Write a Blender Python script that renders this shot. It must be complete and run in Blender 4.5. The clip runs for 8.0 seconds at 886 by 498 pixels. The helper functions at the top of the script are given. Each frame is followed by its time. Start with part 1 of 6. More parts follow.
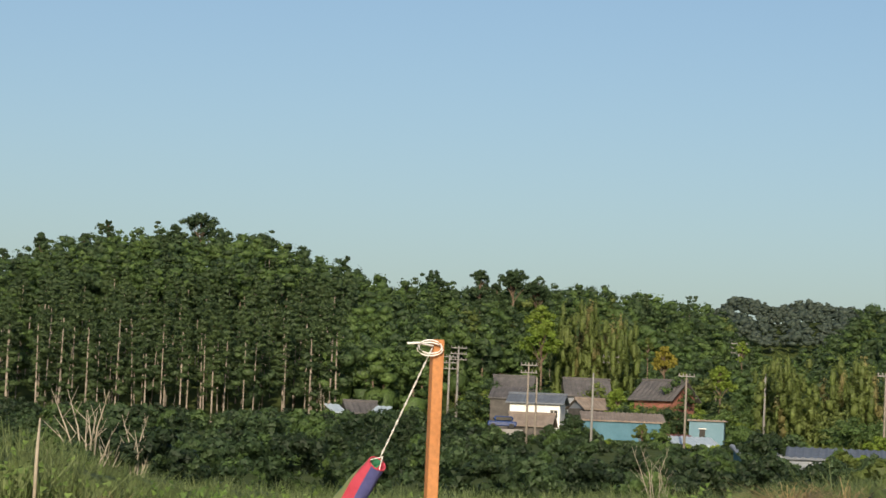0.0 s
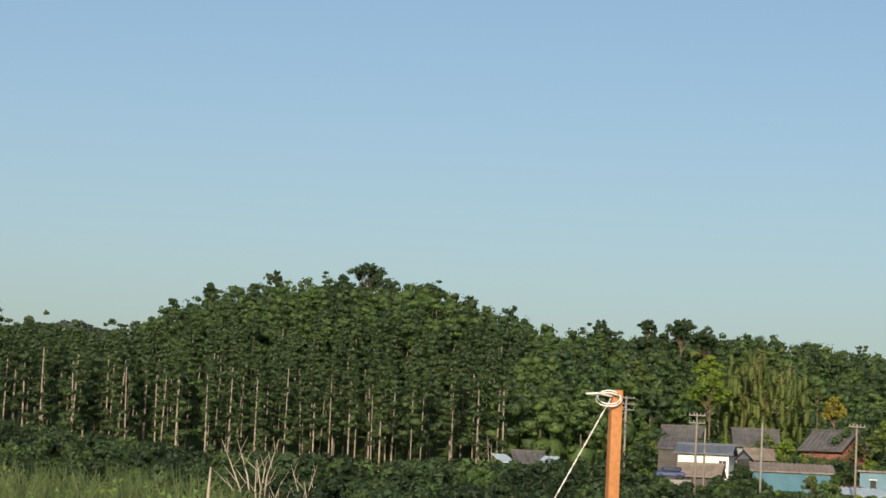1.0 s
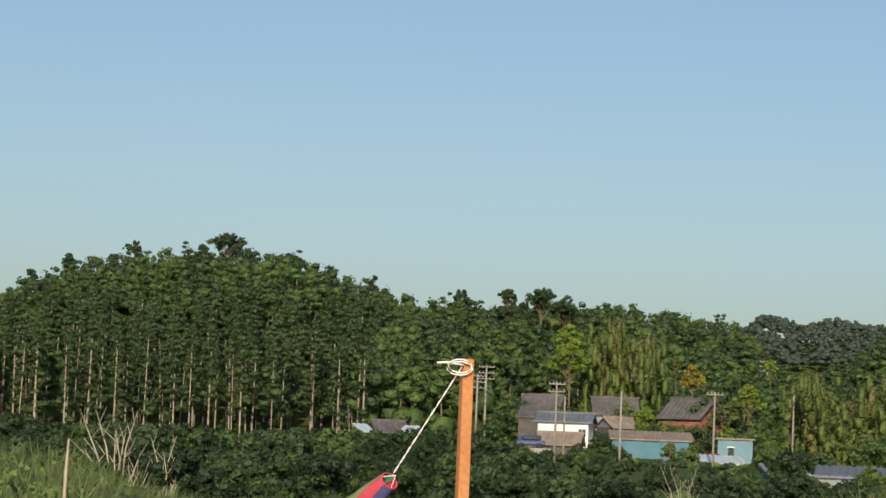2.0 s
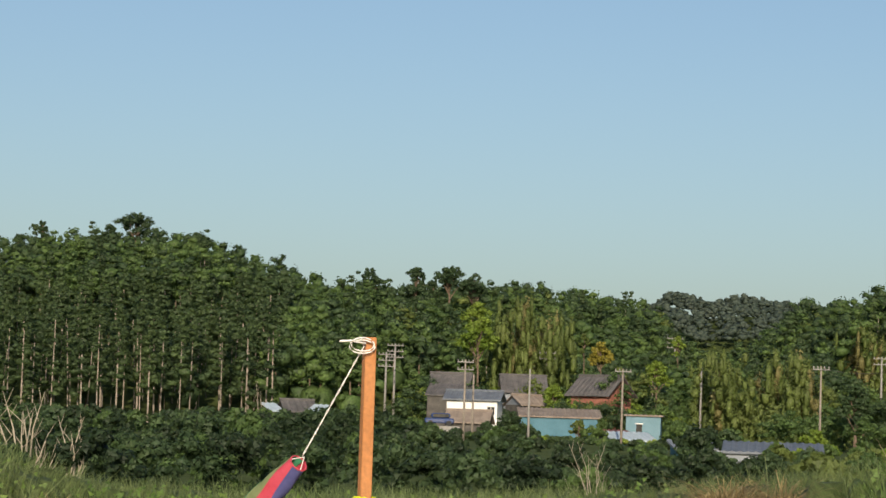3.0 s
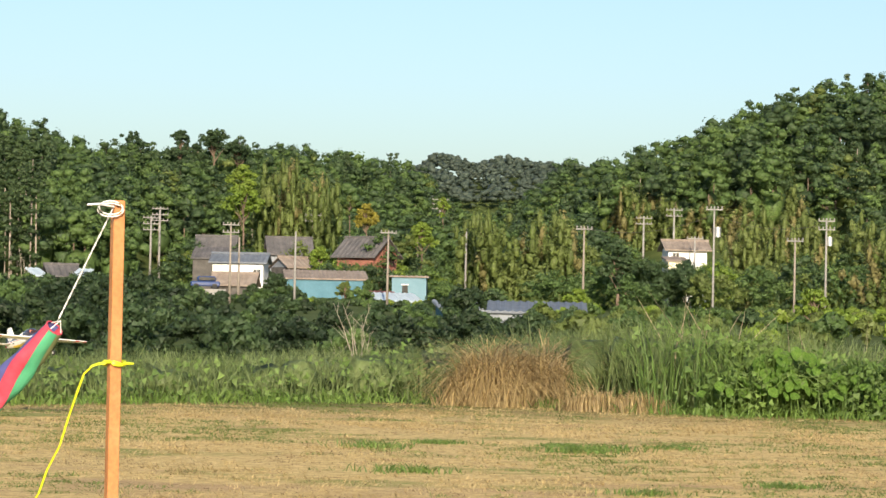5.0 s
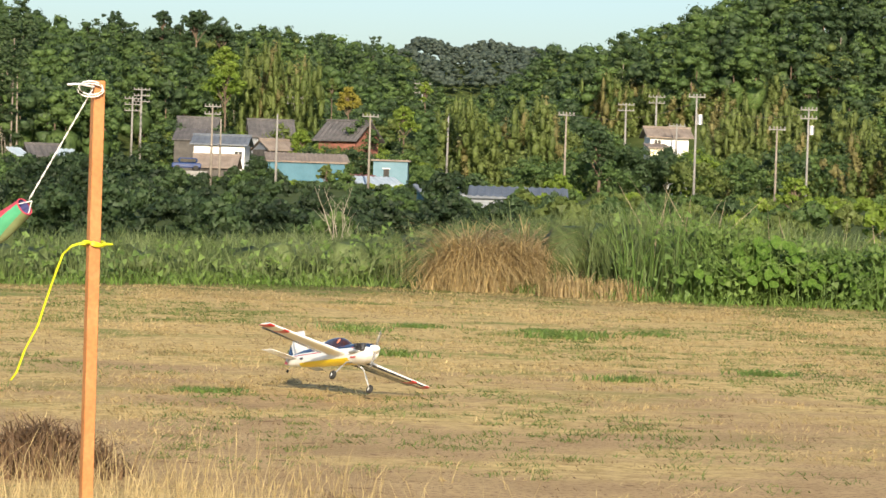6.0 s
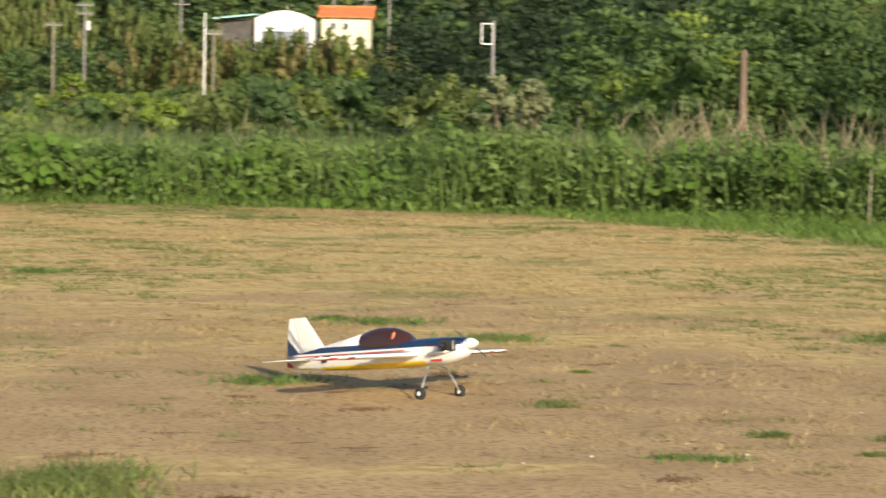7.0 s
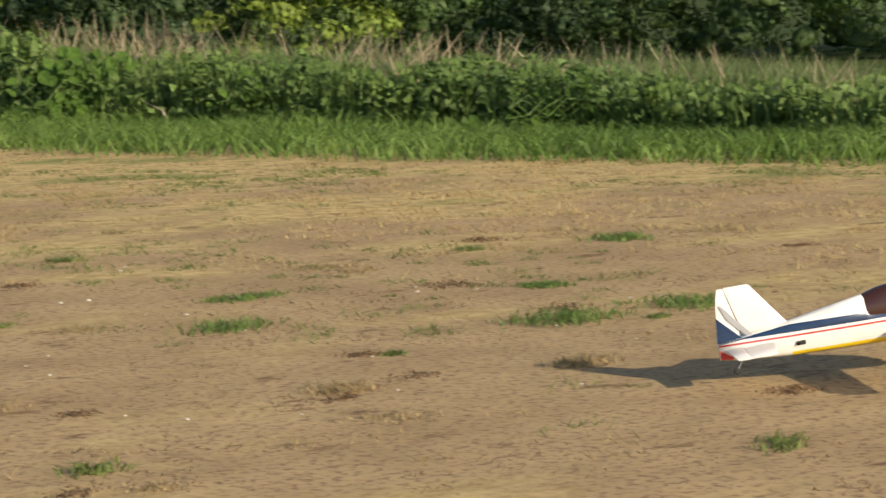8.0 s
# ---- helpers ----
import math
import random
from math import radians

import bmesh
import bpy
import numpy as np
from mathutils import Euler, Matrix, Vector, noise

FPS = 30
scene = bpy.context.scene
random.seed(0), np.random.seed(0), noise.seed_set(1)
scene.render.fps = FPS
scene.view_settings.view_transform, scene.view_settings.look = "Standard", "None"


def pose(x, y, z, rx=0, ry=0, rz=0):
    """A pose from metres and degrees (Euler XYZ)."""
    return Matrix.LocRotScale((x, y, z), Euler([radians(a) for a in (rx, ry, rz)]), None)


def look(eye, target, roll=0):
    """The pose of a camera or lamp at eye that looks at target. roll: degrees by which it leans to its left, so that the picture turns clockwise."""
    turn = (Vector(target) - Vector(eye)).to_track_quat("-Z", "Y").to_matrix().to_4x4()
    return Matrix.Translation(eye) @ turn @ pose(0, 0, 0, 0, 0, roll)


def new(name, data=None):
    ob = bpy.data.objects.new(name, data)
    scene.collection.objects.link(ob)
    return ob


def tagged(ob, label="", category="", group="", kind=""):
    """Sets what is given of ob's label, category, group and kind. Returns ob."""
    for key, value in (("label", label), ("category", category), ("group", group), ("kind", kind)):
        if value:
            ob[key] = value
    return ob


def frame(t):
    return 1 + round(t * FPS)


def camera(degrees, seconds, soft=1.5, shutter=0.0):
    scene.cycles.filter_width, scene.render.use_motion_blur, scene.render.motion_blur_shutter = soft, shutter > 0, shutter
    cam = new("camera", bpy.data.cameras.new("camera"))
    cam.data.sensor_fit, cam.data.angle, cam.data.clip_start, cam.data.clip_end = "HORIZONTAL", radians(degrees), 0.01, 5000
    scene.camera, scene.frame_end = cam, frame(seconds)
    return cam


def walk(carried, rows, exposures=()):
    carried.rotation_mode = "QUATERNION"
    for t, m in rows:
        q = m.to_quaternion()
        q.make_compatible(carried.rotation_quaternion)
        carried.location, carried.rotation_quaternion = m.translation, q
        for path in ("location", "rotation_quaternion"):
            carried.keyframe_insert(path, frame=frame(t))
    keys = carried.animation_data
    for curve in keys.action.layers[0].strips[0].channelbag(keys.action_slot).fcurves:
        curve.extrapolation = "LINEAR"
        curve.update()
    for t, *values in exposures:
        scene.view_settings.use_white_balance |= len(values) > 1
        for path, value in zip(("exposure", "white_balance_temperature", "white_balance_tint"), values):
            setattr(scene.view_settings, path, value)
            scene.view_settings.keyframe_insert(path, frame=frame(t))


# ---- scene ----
# ================= camera =================
EYE_Z, ARM, LENS = 1.55, 0.312, 19.28
SEEN = (  # seconds, degrees to the right of north (+y), degrees up, lean
    (0, -6.531, 4.336, 2.479),
    (0.3, -8.265, 4.58, 2.409),
    (0.5, -9.398, 4.814, 2.583),
    (1, -10.254, 5.263, 2.688),
    (1.2, -9.506, 5.179, 2.73),
    (2.3, -6.66, 4.623, 2.014),
    (2.5, -6.277, 4.564, 1.851),
    (3, -5.115, 4.332, 1.864),
    (3.5, -3.631, 4.284, 1.614),
    (3.7, -2.826, 3.875, 1.41),
    (3.8, -1.819, 3.581, 1.503),
    (3.9, -1.255, 3.287, 1.084),
    (4, -0.837, 2.995, 1.245),
    (4.2, -0.006, 2.629, 0.979),
    (5.3, 0.159, 0.824, 1.385),
    (5.5, 0.079, 0.317, 1.722),
    (6, 0.594, -1.086, 1.859),
    (6.1, 1.837, -1.344, 2.027),
    (6.2, 3.773, -1.542, 1.379),
    (6.3, 6.143, -1.693, 1.924),
    (6.4, 8.139, -1.909, 2.475),
    (6.5, 8.987, -2.322, 2.528),
    (6.8, 10.473, -2.961, 1.738),
    (6.9, 12.458, -2.735, 2.145),
    (7, 16.341, -2.964, 1.126),
    (7.1, 20.892, -3.225, -0.411),
    (7.2, 24.154, -3.516, -0.75),
    (7.3, 27.783, -4.102, -1.329),
    (7.4, 29.03, -4.658, -2.384),
    (7.5, 29.741, -4.927, -2.269),
    (7.6, 31.772, -5.227, -2.694),
    (7.7, 33.681, -5.099, -2.394),
    (7.8, 35.446, -5.114, -1.82),
    (7.9, 37.805, -5.319, -1.514),
    (8, 41.006, -5.561, -1.147),
)


def camera_pose(yaw, up, lean):
    a, p = radians(yaw), radians(up)
    eye = Vector((ARM * math.sin(a), ARM * math.cos(a), EYE_Z))
    ahead = Vector((math.sin(a) * math.cos(p), math.cos(a) * math.cos(p), math.sin(p)))
    return look(eye, eye + ahead, lean)


cam = camera(LENS, 8.0, soft=1.5, shutter=0.06)
walk(cam, [(t, camera_pose(a, p, r)) for t, a, p, r in SEEN],
     exposures=[(0.0, -0.1), (4.0, -0.12), (4.2, 0.05), (5.3, 0.57), (6.0, 0.52), (6.5, 0.4), (7.0, 0.34), (7.5, 0.28), (8.0, 0.12)])

# ================= light =================
SUN_AZ, SUN_EL = 176.0, 21.0
world = bpy.data.worlds.new("sky")
scene.world = world
world.use_nodes = True
wn, wl = world.node_tree.nodes, world.node_tree.links
sky = wn.new("ShaderNodeTexSky")
sky.sky_type, sky.sun_disc = "NISHITA", False
sky.sun_elevation, sky.sun_rotation = radians(SUN_EL), radians(SUN_AZ)
sky.air_density, sky.dust_density, sky.ozone_density = 1.0, 1.75, 2.5
bg = wn["Background"]
bg.inputs[1].default_value = 0.117
wl.new(sky.outputs[0], bg.inputs[0])
sun = new("sun", bpy.data.lights.new("sun", "SUN"))
sun.data.energy, sun.data.angle, sun.data.color = 5.0, radians(0.6), (1.0, 0.86, 0.66)
sa, se = radians(SUN_AZ), radians(SUN_EL)
SUN_DIR = Vector((math.sin(sa) * math.cos(se), math.cos(sa) * math.cos(se), math.sin(se)))
sun.matrix_world = look(SUN_DIR * 100, (0, 0, 0))

# ================= materials =================


def material(name, colours, scale=3.0, rough=0.7, metal=0.0, bump=0.0, detail=5.0, spread=0.0, coat=0.0, space="Object", thin=0.0, fine=0.0, grain=0.0):
    """colours: two or three, mixed by noise at `scale`; spread: random brightness from piece to piece."""
    m = bpy.data.materials.new(name)
    m.use_nodes = True
    n, l = m.node_tree.nodes, m.node_tree.links
    b = n["Principled BSDF"]
    b.inputs["Roughness"].default_value, b.inputs["Metallic"].default_value = rough, metal
    b.inputs["Coat Weight"].default_value = coat
    co = n.new("ShaderNodeTexCoord")
    tex = n.new("ShaderNodeTexNoise")
    tex.inputs["Scale"].default_value, tex.inputs["Detail"].default_value = scale, detail
    l.new(co.outputs[space], tex.inputs["Vector"])
    ramp = n.new("ShaderNodeValToRGB")
    ramp.color_ramp.elements[0].position, ramp.color_ramp.elements[1].position = 0.32, 0.68
    ramp.color_ramp.elements[0].color = (*colours[0], 1)
    ramp.color_ramp.elements[1].color = (*colours[-1], 1)
    if len(colours) == 3:
        ramp.color_ramp.elements.new(0.5).color = (*colours[1], 1)
    l.new(tex.outputs["Fac"], ramp.inputs[0])
    out = ramp.outputs[0]
    if fine:
        t2 = n.new("ShaderNodeTexNoise")
        t2.inputs["Scale"].default_value, t2.inputs["Detail"].default_value = grain or scale * 14, 4
        l.new(co.outputs[space], t2.inputs["Vector"])
        mr = n.new("ShaderNodeMapRange")
        mr.inputs[1].default_value, mr.inputs[2].default_value = 0.3, 0.7
        mr.inputs[3].default_value, mr.inputs[4].default_value = 1 - fine, 1 + fine
        l.new(t2.outputs["Fac"], mr.inputs[0])
        mul = n.new("ShaderNodeVectorMath")
        mul.operation = "SCALE"
        l.new(out, mul.inputs[0]), l.new(mr.outputs[0], mul.inputs["Scale"])
        out = mul.outputs[0]
    if spread:
        geo = n.new("ShaderNodeNewGeometry")
        mr = n.new("ShaderNodeMapRange")
        mr.inputs[3].default_value, mr.inputs[4].default_value = 1 - spread, 1 + spread
        l.new(geo.outputs["Random Per Island"], mr.inputs[0])
        mul = n.new("ShaderNodeVectorMath")
        mul.operation = "SCALE"
        l.new(out, mul.inputs[0]), l.new(mr.outputs[0], mul.inputs["Scale"])
        out = mul.outputs[0]
    l.new(out, b.inputs["Base Color"])
    if bump:
        bm_ = n.new("ShaderNodeBump")
        bm_.inputs["Strength"].default_value, bm_.inputs["Distance"].default_value = 1.0, bump
        l.new((t2 if fine else tex).outputs["Fac"], bm_.inputs["Height"])
        l.new(bm_.outputs[0], b.inputs["Normal"])
    if thin:  # light through leaves
        tr = n.new("ShaderNodeBsdfTranslucent")
        mix = n.new("ShaderNodeMixShader")
        mix.inputs[0].default_value = thin
        l.new(out, tr.inputs["Color"])
        l.new(b.outputs[0], mix.inputs[1]), l.new(tr.outputs[0], mix.inputs[2])
        l.new(mix.outputs[0], n["Material Output"].inputs[0])
    return m


def leaf_material(name, a, b, scale=0.12, spread=0.17, thin=0.45, grain=3.6):
    return material(name, (a, b), scale=scale, rough=0.6, spread=spread, thin=thin, detail=2, fine=0.34, grain=grain, bump=0.35 / grain)


# Cedar, broad and dark greens hold a little extra blue for slight haze.
LEAF_CEDAR = leaf_material("cedar needles", (0.047, 0.0809, 0.029), (0.0849, 0.131, 0.044))
# Dark foliage, taken deeper so that the colour itself carries the thickets' shade.
LEAF_SHADED = leaf_material("dark leaves deepened for shade", (0.024, 0.046, 0.019), (0.044, 0.075, 0.027))
LEAF_BROAD = leaf_material("broad leaves", (0.07, 0.125, 0.036), (0.13, 0.205, 0.054))
LEAF_DARK = leaf_material("dark leaves", (0.046, 0.084, 0.034), (0.08, 0.13, 0.046))
LEAF_BRIGHT = leaf_material("fresh leaves", (0.16, 0.25, 0.03), (0.26, 0.34, 0.055))
LEAF_YELLOW = leaf_material("yellowing leaves", (0.3, 0.27, 0.04), (0.42, 0.36, 0.07))
LEAF_BAMBOO = leaf_material("bamboo leaves", (0.115, 0.16, 0.035), (0.175, 0.22, 0.06), spread=0.14)
LEAF_TAN = leaf_material("dry bamboo leaves", (0.2, 0.185, 0.065), (0.27, 0.245, 0.095), spread=0.14)
LEAF_PALE = leaf_material("pale blossoming leaves", (0.24, 0.28, 0.13), (0.38, 0.4, 0.22))
# Greyer and bluer than the other leaves: the distant haze is in this colour.
LEAF_HAZED = leaf_material("haze-tinted distant leaves", (0.065, 0.095, 0.07), (0.095, 0.125, 0.095), scale=0.03, spread=0.2)
REED = leaf_material("reed blades", (0.12, 0.17, 0.05), (0.21, 0.26, 0.1), scale=0.5, grain=8)
WEED = leaf_material("weed leaves", (0.105, 0.18, 0.038), (0.18, 0.265, 0.062), scale=0.6, grain=10, thin=0.4)
LAWN = leaf_material("short green grass", (0.145, 0.2, 0.045), (0.235, 0.28, 0.085), scale=0.7, grain=12)
FRESH = leaf_material("fresh short grass", (0.12, 0.215, 0.036), (0.2, 0.3, 0.064), scale=0.7, grain=12)
STRAW = leaf_material("dry straw", (0.48, 0.36, 0.16), (0.63, 0.49, 0.25), scale=0.4, grain=12)
DRYSTALK = leaf_material("dry stalks", (0.34, 0.25, 0.12), (0.5, 0.39, 0.21), scale=0.8, grain=12)
LITTER = leaf_material("brown dead litter", (0.17, 0.105, 0.055), (0.27, 0.175, 0.1), scale=0.8, grain=12)
PLUME = leaf_material("dry grass plumes", (0.38, 0.3, 0.18), (0.5, 0.4, 0.26), scale=0.8, grain=12)
KUDZU = leaf_material("kudzu leaves", (0.1, 0.2, 0.024), (0.165, 0.285, 0.045), scale=2.0, spread=0.25, grain=14)
CEDAR_BARK = material("pale cedar bark", ((0.2, 0.165, 0.13), (0.34, 0.29, 0.24)), scale=2.0, rough=0.9, bump=0.02)
BARK = material("bark", ((0.1, 0.07, 0.045), (0.19, 0.14, 0.1)), scale=2.0, rough=0.9, bump=0.03)
DEADWOOD = material("bare bleached wood", ((0.28, 0.24, 0.18), (0.42, 0.37, 0.29)), scale=4, rough=0.85, bump=0.02)


def ground_material():
    m = bpy.data.materials.new("sandy ground with dry and green grass")
    m.use_nodes = True
    n, l = m.node_tree.nodes, m.node_tree.links
    b = n["Principled BSDF"]
    b.inputs["Roughness"].default_value = 0.95
    b.inputs["Specular IOR Level"].default_value = 0.08
    co = n.new("ShaderNodeTexCoord")

    def tex(scale, detail=6.0, rough=0.6, sx=1.0):
        mp = n.new("ShaderNodeMapping")
        mp.inputs["Scale"].default_value = (sx, 1, 1)
        l.new(co.outputs["Object"], mp.inputs[0])
        t = n.new("ShaderNodeTexNoise")
        t.inputs["Scale"].default_value, t.inputs["Detail"].default_value, t.inputs["Roughness"].default_value = scale, detail, rough
        l.new(mp.outputs[0], t.inputs["Vector"])
        return t.outputs["Fac"]

    def span(v, a, b_):
        r = n.new("ShaderNodeMapRange")
        r.inputs[1].default_value, r.inputs[2].default_value = a, b_
        l.new(v, r.inputs[0])
        return r.outputs[0]

    def mixed(f, c1, c2):
        x = n.new("ShaderNodeMix")
        x.data_type = "RGBA"
        l.new(f, x.inputs[0])
        for sock, c in ((x.inputs[6], c1), (x.inputs[7], c2)):
            if isinstance(c, tuple):
                sock.default_value = (*c, 1)
            else:
                l.new(c, sock)
        return x.outputs[2]

    soil = mixed(span(tex(1.2), 0.35, 0.65), (0.41, 0.285, 0.145), (0.53, 0.38, 0.195))
    soil = mixed(span(tex(24, 4, 0.7), 0.5, 0.62), soil, (0.27, 0.175, 0.1))
    thatch = mixed(span(tex(7, 6, 0.75), 0.4, 0.6), (0.4, 0.29, 0.115), (0.68, 0.51, 0.235))
    ln = n.new("ShaderNodeVectorMath")
    ln.operation = "LENGTH"
    l.new(co.outputs["Object"], ln.inputs[0])
    lean = n.new("ShaderNodeMath")
    lean.operation = "MULTIPLY_ADD"
    l.new(span(ln.outputs["Value"], 14, 30), lean.inputs[0])
    lean.inputs[1].default_value = 0.3
    l.new(tex(0.5, 5, 0.6, 0.6), lean.inputs[2])
    field = mixed(span(lean.outputs[0], 0.55, 0.68), soil, thatch)
    field = mixed(span(tex(3.4, 5, 0.7, 0.55), 0.6, 0.68), field, (0.21, 0.13, 0.07))
    far = n.new("ShaderNodeMath")
    far.operation = "MULTIPLY"
    l.new(span(tex(0.65, 6, 0.68, 0.6), 0.54, 0.63), far.inputs[0])
    l.new(span(ln.outputs["Value"], 14, 26), far.inputs[1])
    field = mixed(far.outputs[0], field, mixed(span(tex(11, 4), 0.4, 0.6), (0.17, 0.21, 0.05), (0.34, 0.3, 0.11)))
    wild = mixed(span(tex(0.3), 0.35, 0.65), (0.05, 0.075, 0.022), (0.09, 0.11, 0.035))
    l.new(mixed(span(ln.outputs["Value"], 38, 46), field, wild), b.inputs["Base Color"])
    bp = n.new("ShaderNodeBump")
    bp.inputs["Strength"].default_value, bp.inputs["Distance"].default_value = 0.6, 0.022
    l.new(tex(5, 9, 0.68, 0.7), bp.inputs["Height"])
    l.new(bp.outputs[0], b.inputs["Normal"])
    return m


GROUND = ground_material()
ORANGE_WOOD = material("varnished orange wood", ((0.4, 0.16, 0.05), (0.5, 0.22, 0.08)), scale=9, rough=0.45, bump=0.001, fine=0.15)
ROPE = material("white rope", ((0.72, 0.72, 0.7), (0.85, 0.85, 0.83)), scale=200, rough=0.8, bump=0.001)
TAPE = material("yellow tape", ((0.72, 0.78, 0.02), (0.8, 0.85, 0.05)), scale=30, rough=0.4, thin=0.3)
CLOTH_RED = material("red cloth", ((0.6, 0.06, 0.1), (0.72, 0.1, 0.16)), scale=40, rough=0.75, thin=0.25)
CLOTH_BLUE = material("blue cloth", ((0.09, 0.1, 0.3), (0.13, 0.14, 0.38)), scale=40, rough=0.75, thin=0.25)
CLOTH_OLIVE = material("olive-green cloth", ((0.24, 0.3, 0.13), (0.32, 0.38, 0.18)), scale=40, rough=0.75, thin=0.25)
CLOTH_GREEN = material("green cloth", ((0.08, 0.42, 0.22), (0.12, 0.5, 0.27)), scale=40, rough=0.75, thin=0.25)
CONCRETE = material("pole concrete", ((0.22, 0.21, 0.2), (0.3, 0.29, 0.27)), scale=2, rough=0.85, fine=0.1)
POLEWOOD = material("weathered dark pole", ((0.2, 0.17, 0.14), (0.3, 0.26, 0.22)), scale=2, rough=0.9, fine=0.1)
STEEL = material("galvanised steel", ((0.45, 0.46, 0.47), (0.6, 0.61, 0.62)), scale=6, rough=0.45, metal=0.6)
ROOF_TILE = material("dark grey roof tiles", ((0.075, 0.072, 0.072), (0.13, 0.12, 0.118)), scale=1.2, rough=0.75, bump=0.02, fine=0.25)
ROOF_BLUE = material("blue-grey roof", ((0.1, 0.115, 0.14), (0.15, 0.17, 0.2)), scale=1.0, rough=0.6, fine=0.15)
ROOF_BROWN = material("weathered brown sheet roof", ((0.19, 0.15, 0.12), (0.28, 0.23, 0.19)), scale=0.9, rough=0.8, fine=0.15)
ROOF_MAROON = material("maroon sheet roof", ((0.16, 0.06, 0.055), (0.22, 0.09, 0.08)), scale=0.9, rough=0.7, fine=0.15)
ROOF_ORANGE = material("orange clay roof tiles", ((0.62, 0.16, 0.05), (0.72, 0.23, 0.08)), scale=1.5, rough=0.75, bump=0.02, fine=0.2)
ROOF_PALE = material("pale blue-grey sheet roof", ((0.36, 0.44, 0.5), (0.48, 0.55, 0.6)), scale=0.8, rough=0.5, fine=0.1)
ROOF_TEAL = material("pale green sheet roof", ((0.26, 0.5, 0.47), (0.34, 0.58, 0.54)), scale=0.8, rough=0.5, fine=0.08)
WALL_WHITE = material("white plaster", ((0.72, 0.71, 0.68), (0.82, 0.81, 0.78)), scale=0.9, rough=0.85, fine=0.05)
WALL_CREAM = material("cream plaster", ((0.74, 0.68, 0.48), (0.82, 0.76, 0.56)), scale=0.9, rough=0.85, fine=0.05)
WALL_RED = material("rust-red boards", ((0.22, 0.085, 0.06), (0.33, 0.14, 0.1)), scale=1.5, rough=0.85, fine=0.2)
WALL_TEAL = material("faded teal sheet", ((0.03, 0.125, 0.18), (0.055, 0.165, 0.225)), scale=0.8, rough=0.6, fine=0.1)
WALL_PALE = material("pale blue sheet", ((0.085, 0.19, 0.24), (0.12, 0.23, 0.29)), scale=0.8, rough=0.55, fine=0.08)
WALL_DARK = material("dark boards", ((0.06, 0.055, 0.05), (0.11, 0.1, 0.09)), scale=1.5, rough=0.85, fine=0.2)
WALL_GREY = material("grey sheet wall", ((0.17, 0.19, 0.22), (0.24, 0.26, 0.29)), scale=0.8, rough=0.6, fine=0.1)
GLASS_DARK = material("dark window glass", ((0.02, 0.025, 0.03), (0.04, 0.045, 0.05)), scale=2, rough=0.08)
CAR_BLUE = material("blue car paint", ((0.03, 0.06, 0.16), (0.04, 0.07, 0.19)), scale=2, rough=0.25, coat=0.6)
P_WHITE = material("white covering film", ((0.78, 0.77, 0.73), (0.84, 0.83, 0.79)), scale=9, rough=0.28, coat=0.35)
P_NAVY = material("navy covering film", ((0.013, 0.033, 0.085), (0.02, 0.045, 0.11)), scale=9, rough=0.22, coat=0.4)
P_RED = material("red trim film", ((0.5, 0.03, 0.035), (0.58, 0.045, 0.05)), scale=9, rough=0.3, coat=0.3)
P_YELLOW = material("yellow covering film", ((0.84, 0.6, 0.01), (0.9, 0.66, 0.02)), scale=9, rough=0.3, coat=0.3)
P_GREY = material("grey trim film", ((0.33, 0.34, 0.36), (0.4, 0.41, 0.43)), scale=9, rough=0.35)
CANOPY = material("smoked brown canopy", ((0.042, 0.017, 0.013), (0.06, 0.025, 0.018)), scale=5, rough=0.2, coat=0.35)
FIGURE = material("orange painted figure", ((0.5, 0.15, 0.08), (0.58, 0.2, 0.11)), scale=20, rough=0.6)
ALU = material("aluminium", ((0.42, 0.42, 0.41), (0.55, 0.55, 0.54)), scale=30, rough=0.4, metal=0.7)
RUBBER = material("black rubber", ((0.018, 0.018, 0.018), (0.035, 0.034, 0.032)), scale=60, rough=0.85)
ENGINE = material("blackened engine metal", ((0.03, 0.03, 0.032), (0.12, 0.12, 0.125)), scale=60, rough=0.45, metal=0.5)
BLADE = material("dark grey propeller", ((0.06, 0.06, 0.06), (0.09, 0.09, 0.09)), scale=20, rough=0.4)
BLADE.node_tree.nodes["Principled BSDF"].inputs["Alpha"].default_value = 0.4
PEBBLE = material("pale pebble", ((0.55, 0.52, 0.47), (0.75, 0.72, 0.66)), scale=30, rough=0.8)

# ================= mesh tools =================
RNG = np.random.default_rng(7)


def spot(az, d, z=0.0):
    a = radians(az)
    return Vector((d * math.sin(a), d * math.cos(a), z))


def rise(el, d):
    """The height seen at that elevation and distance from the standpoint."""
    return EYE_Z + d * math.tan(radians(el))


def mesh_of(name, verts, faces, mats, index=None, smooth=False):
    """A mesh from arrays; faces all of one length."""
    me = bpy.data.meshes.new(name)
    verts, faces = np.asarray(verts, np.float32), np.asarray(faces, np.int32)
    k = faces.shape[1]
    me.vertices.add(len(verts)), me.loops.add(faces.size), me.polygons.add(len(faces))
    me.vertices.foreach_set("co", verts.ravel())
    me.loops.foreach_set("vertex_index", faces.ravel())
    me.polygons.foreach_set("loop_start", np.arange(len(faces), dtype=np.int32) * k)
    if smooth:
        me.polygons.foreach_set("use_smooth", np.ones(len(faces), bool))
    for m in mats if isinstance(mats, (list, tuple)) else [mats]:
        me.materials.append(m)
    if index is not None:
        me.polygons.foreach_set("material_index", np.asarray(index, np.int32))
    me.update(calc_edges=True)
    return me


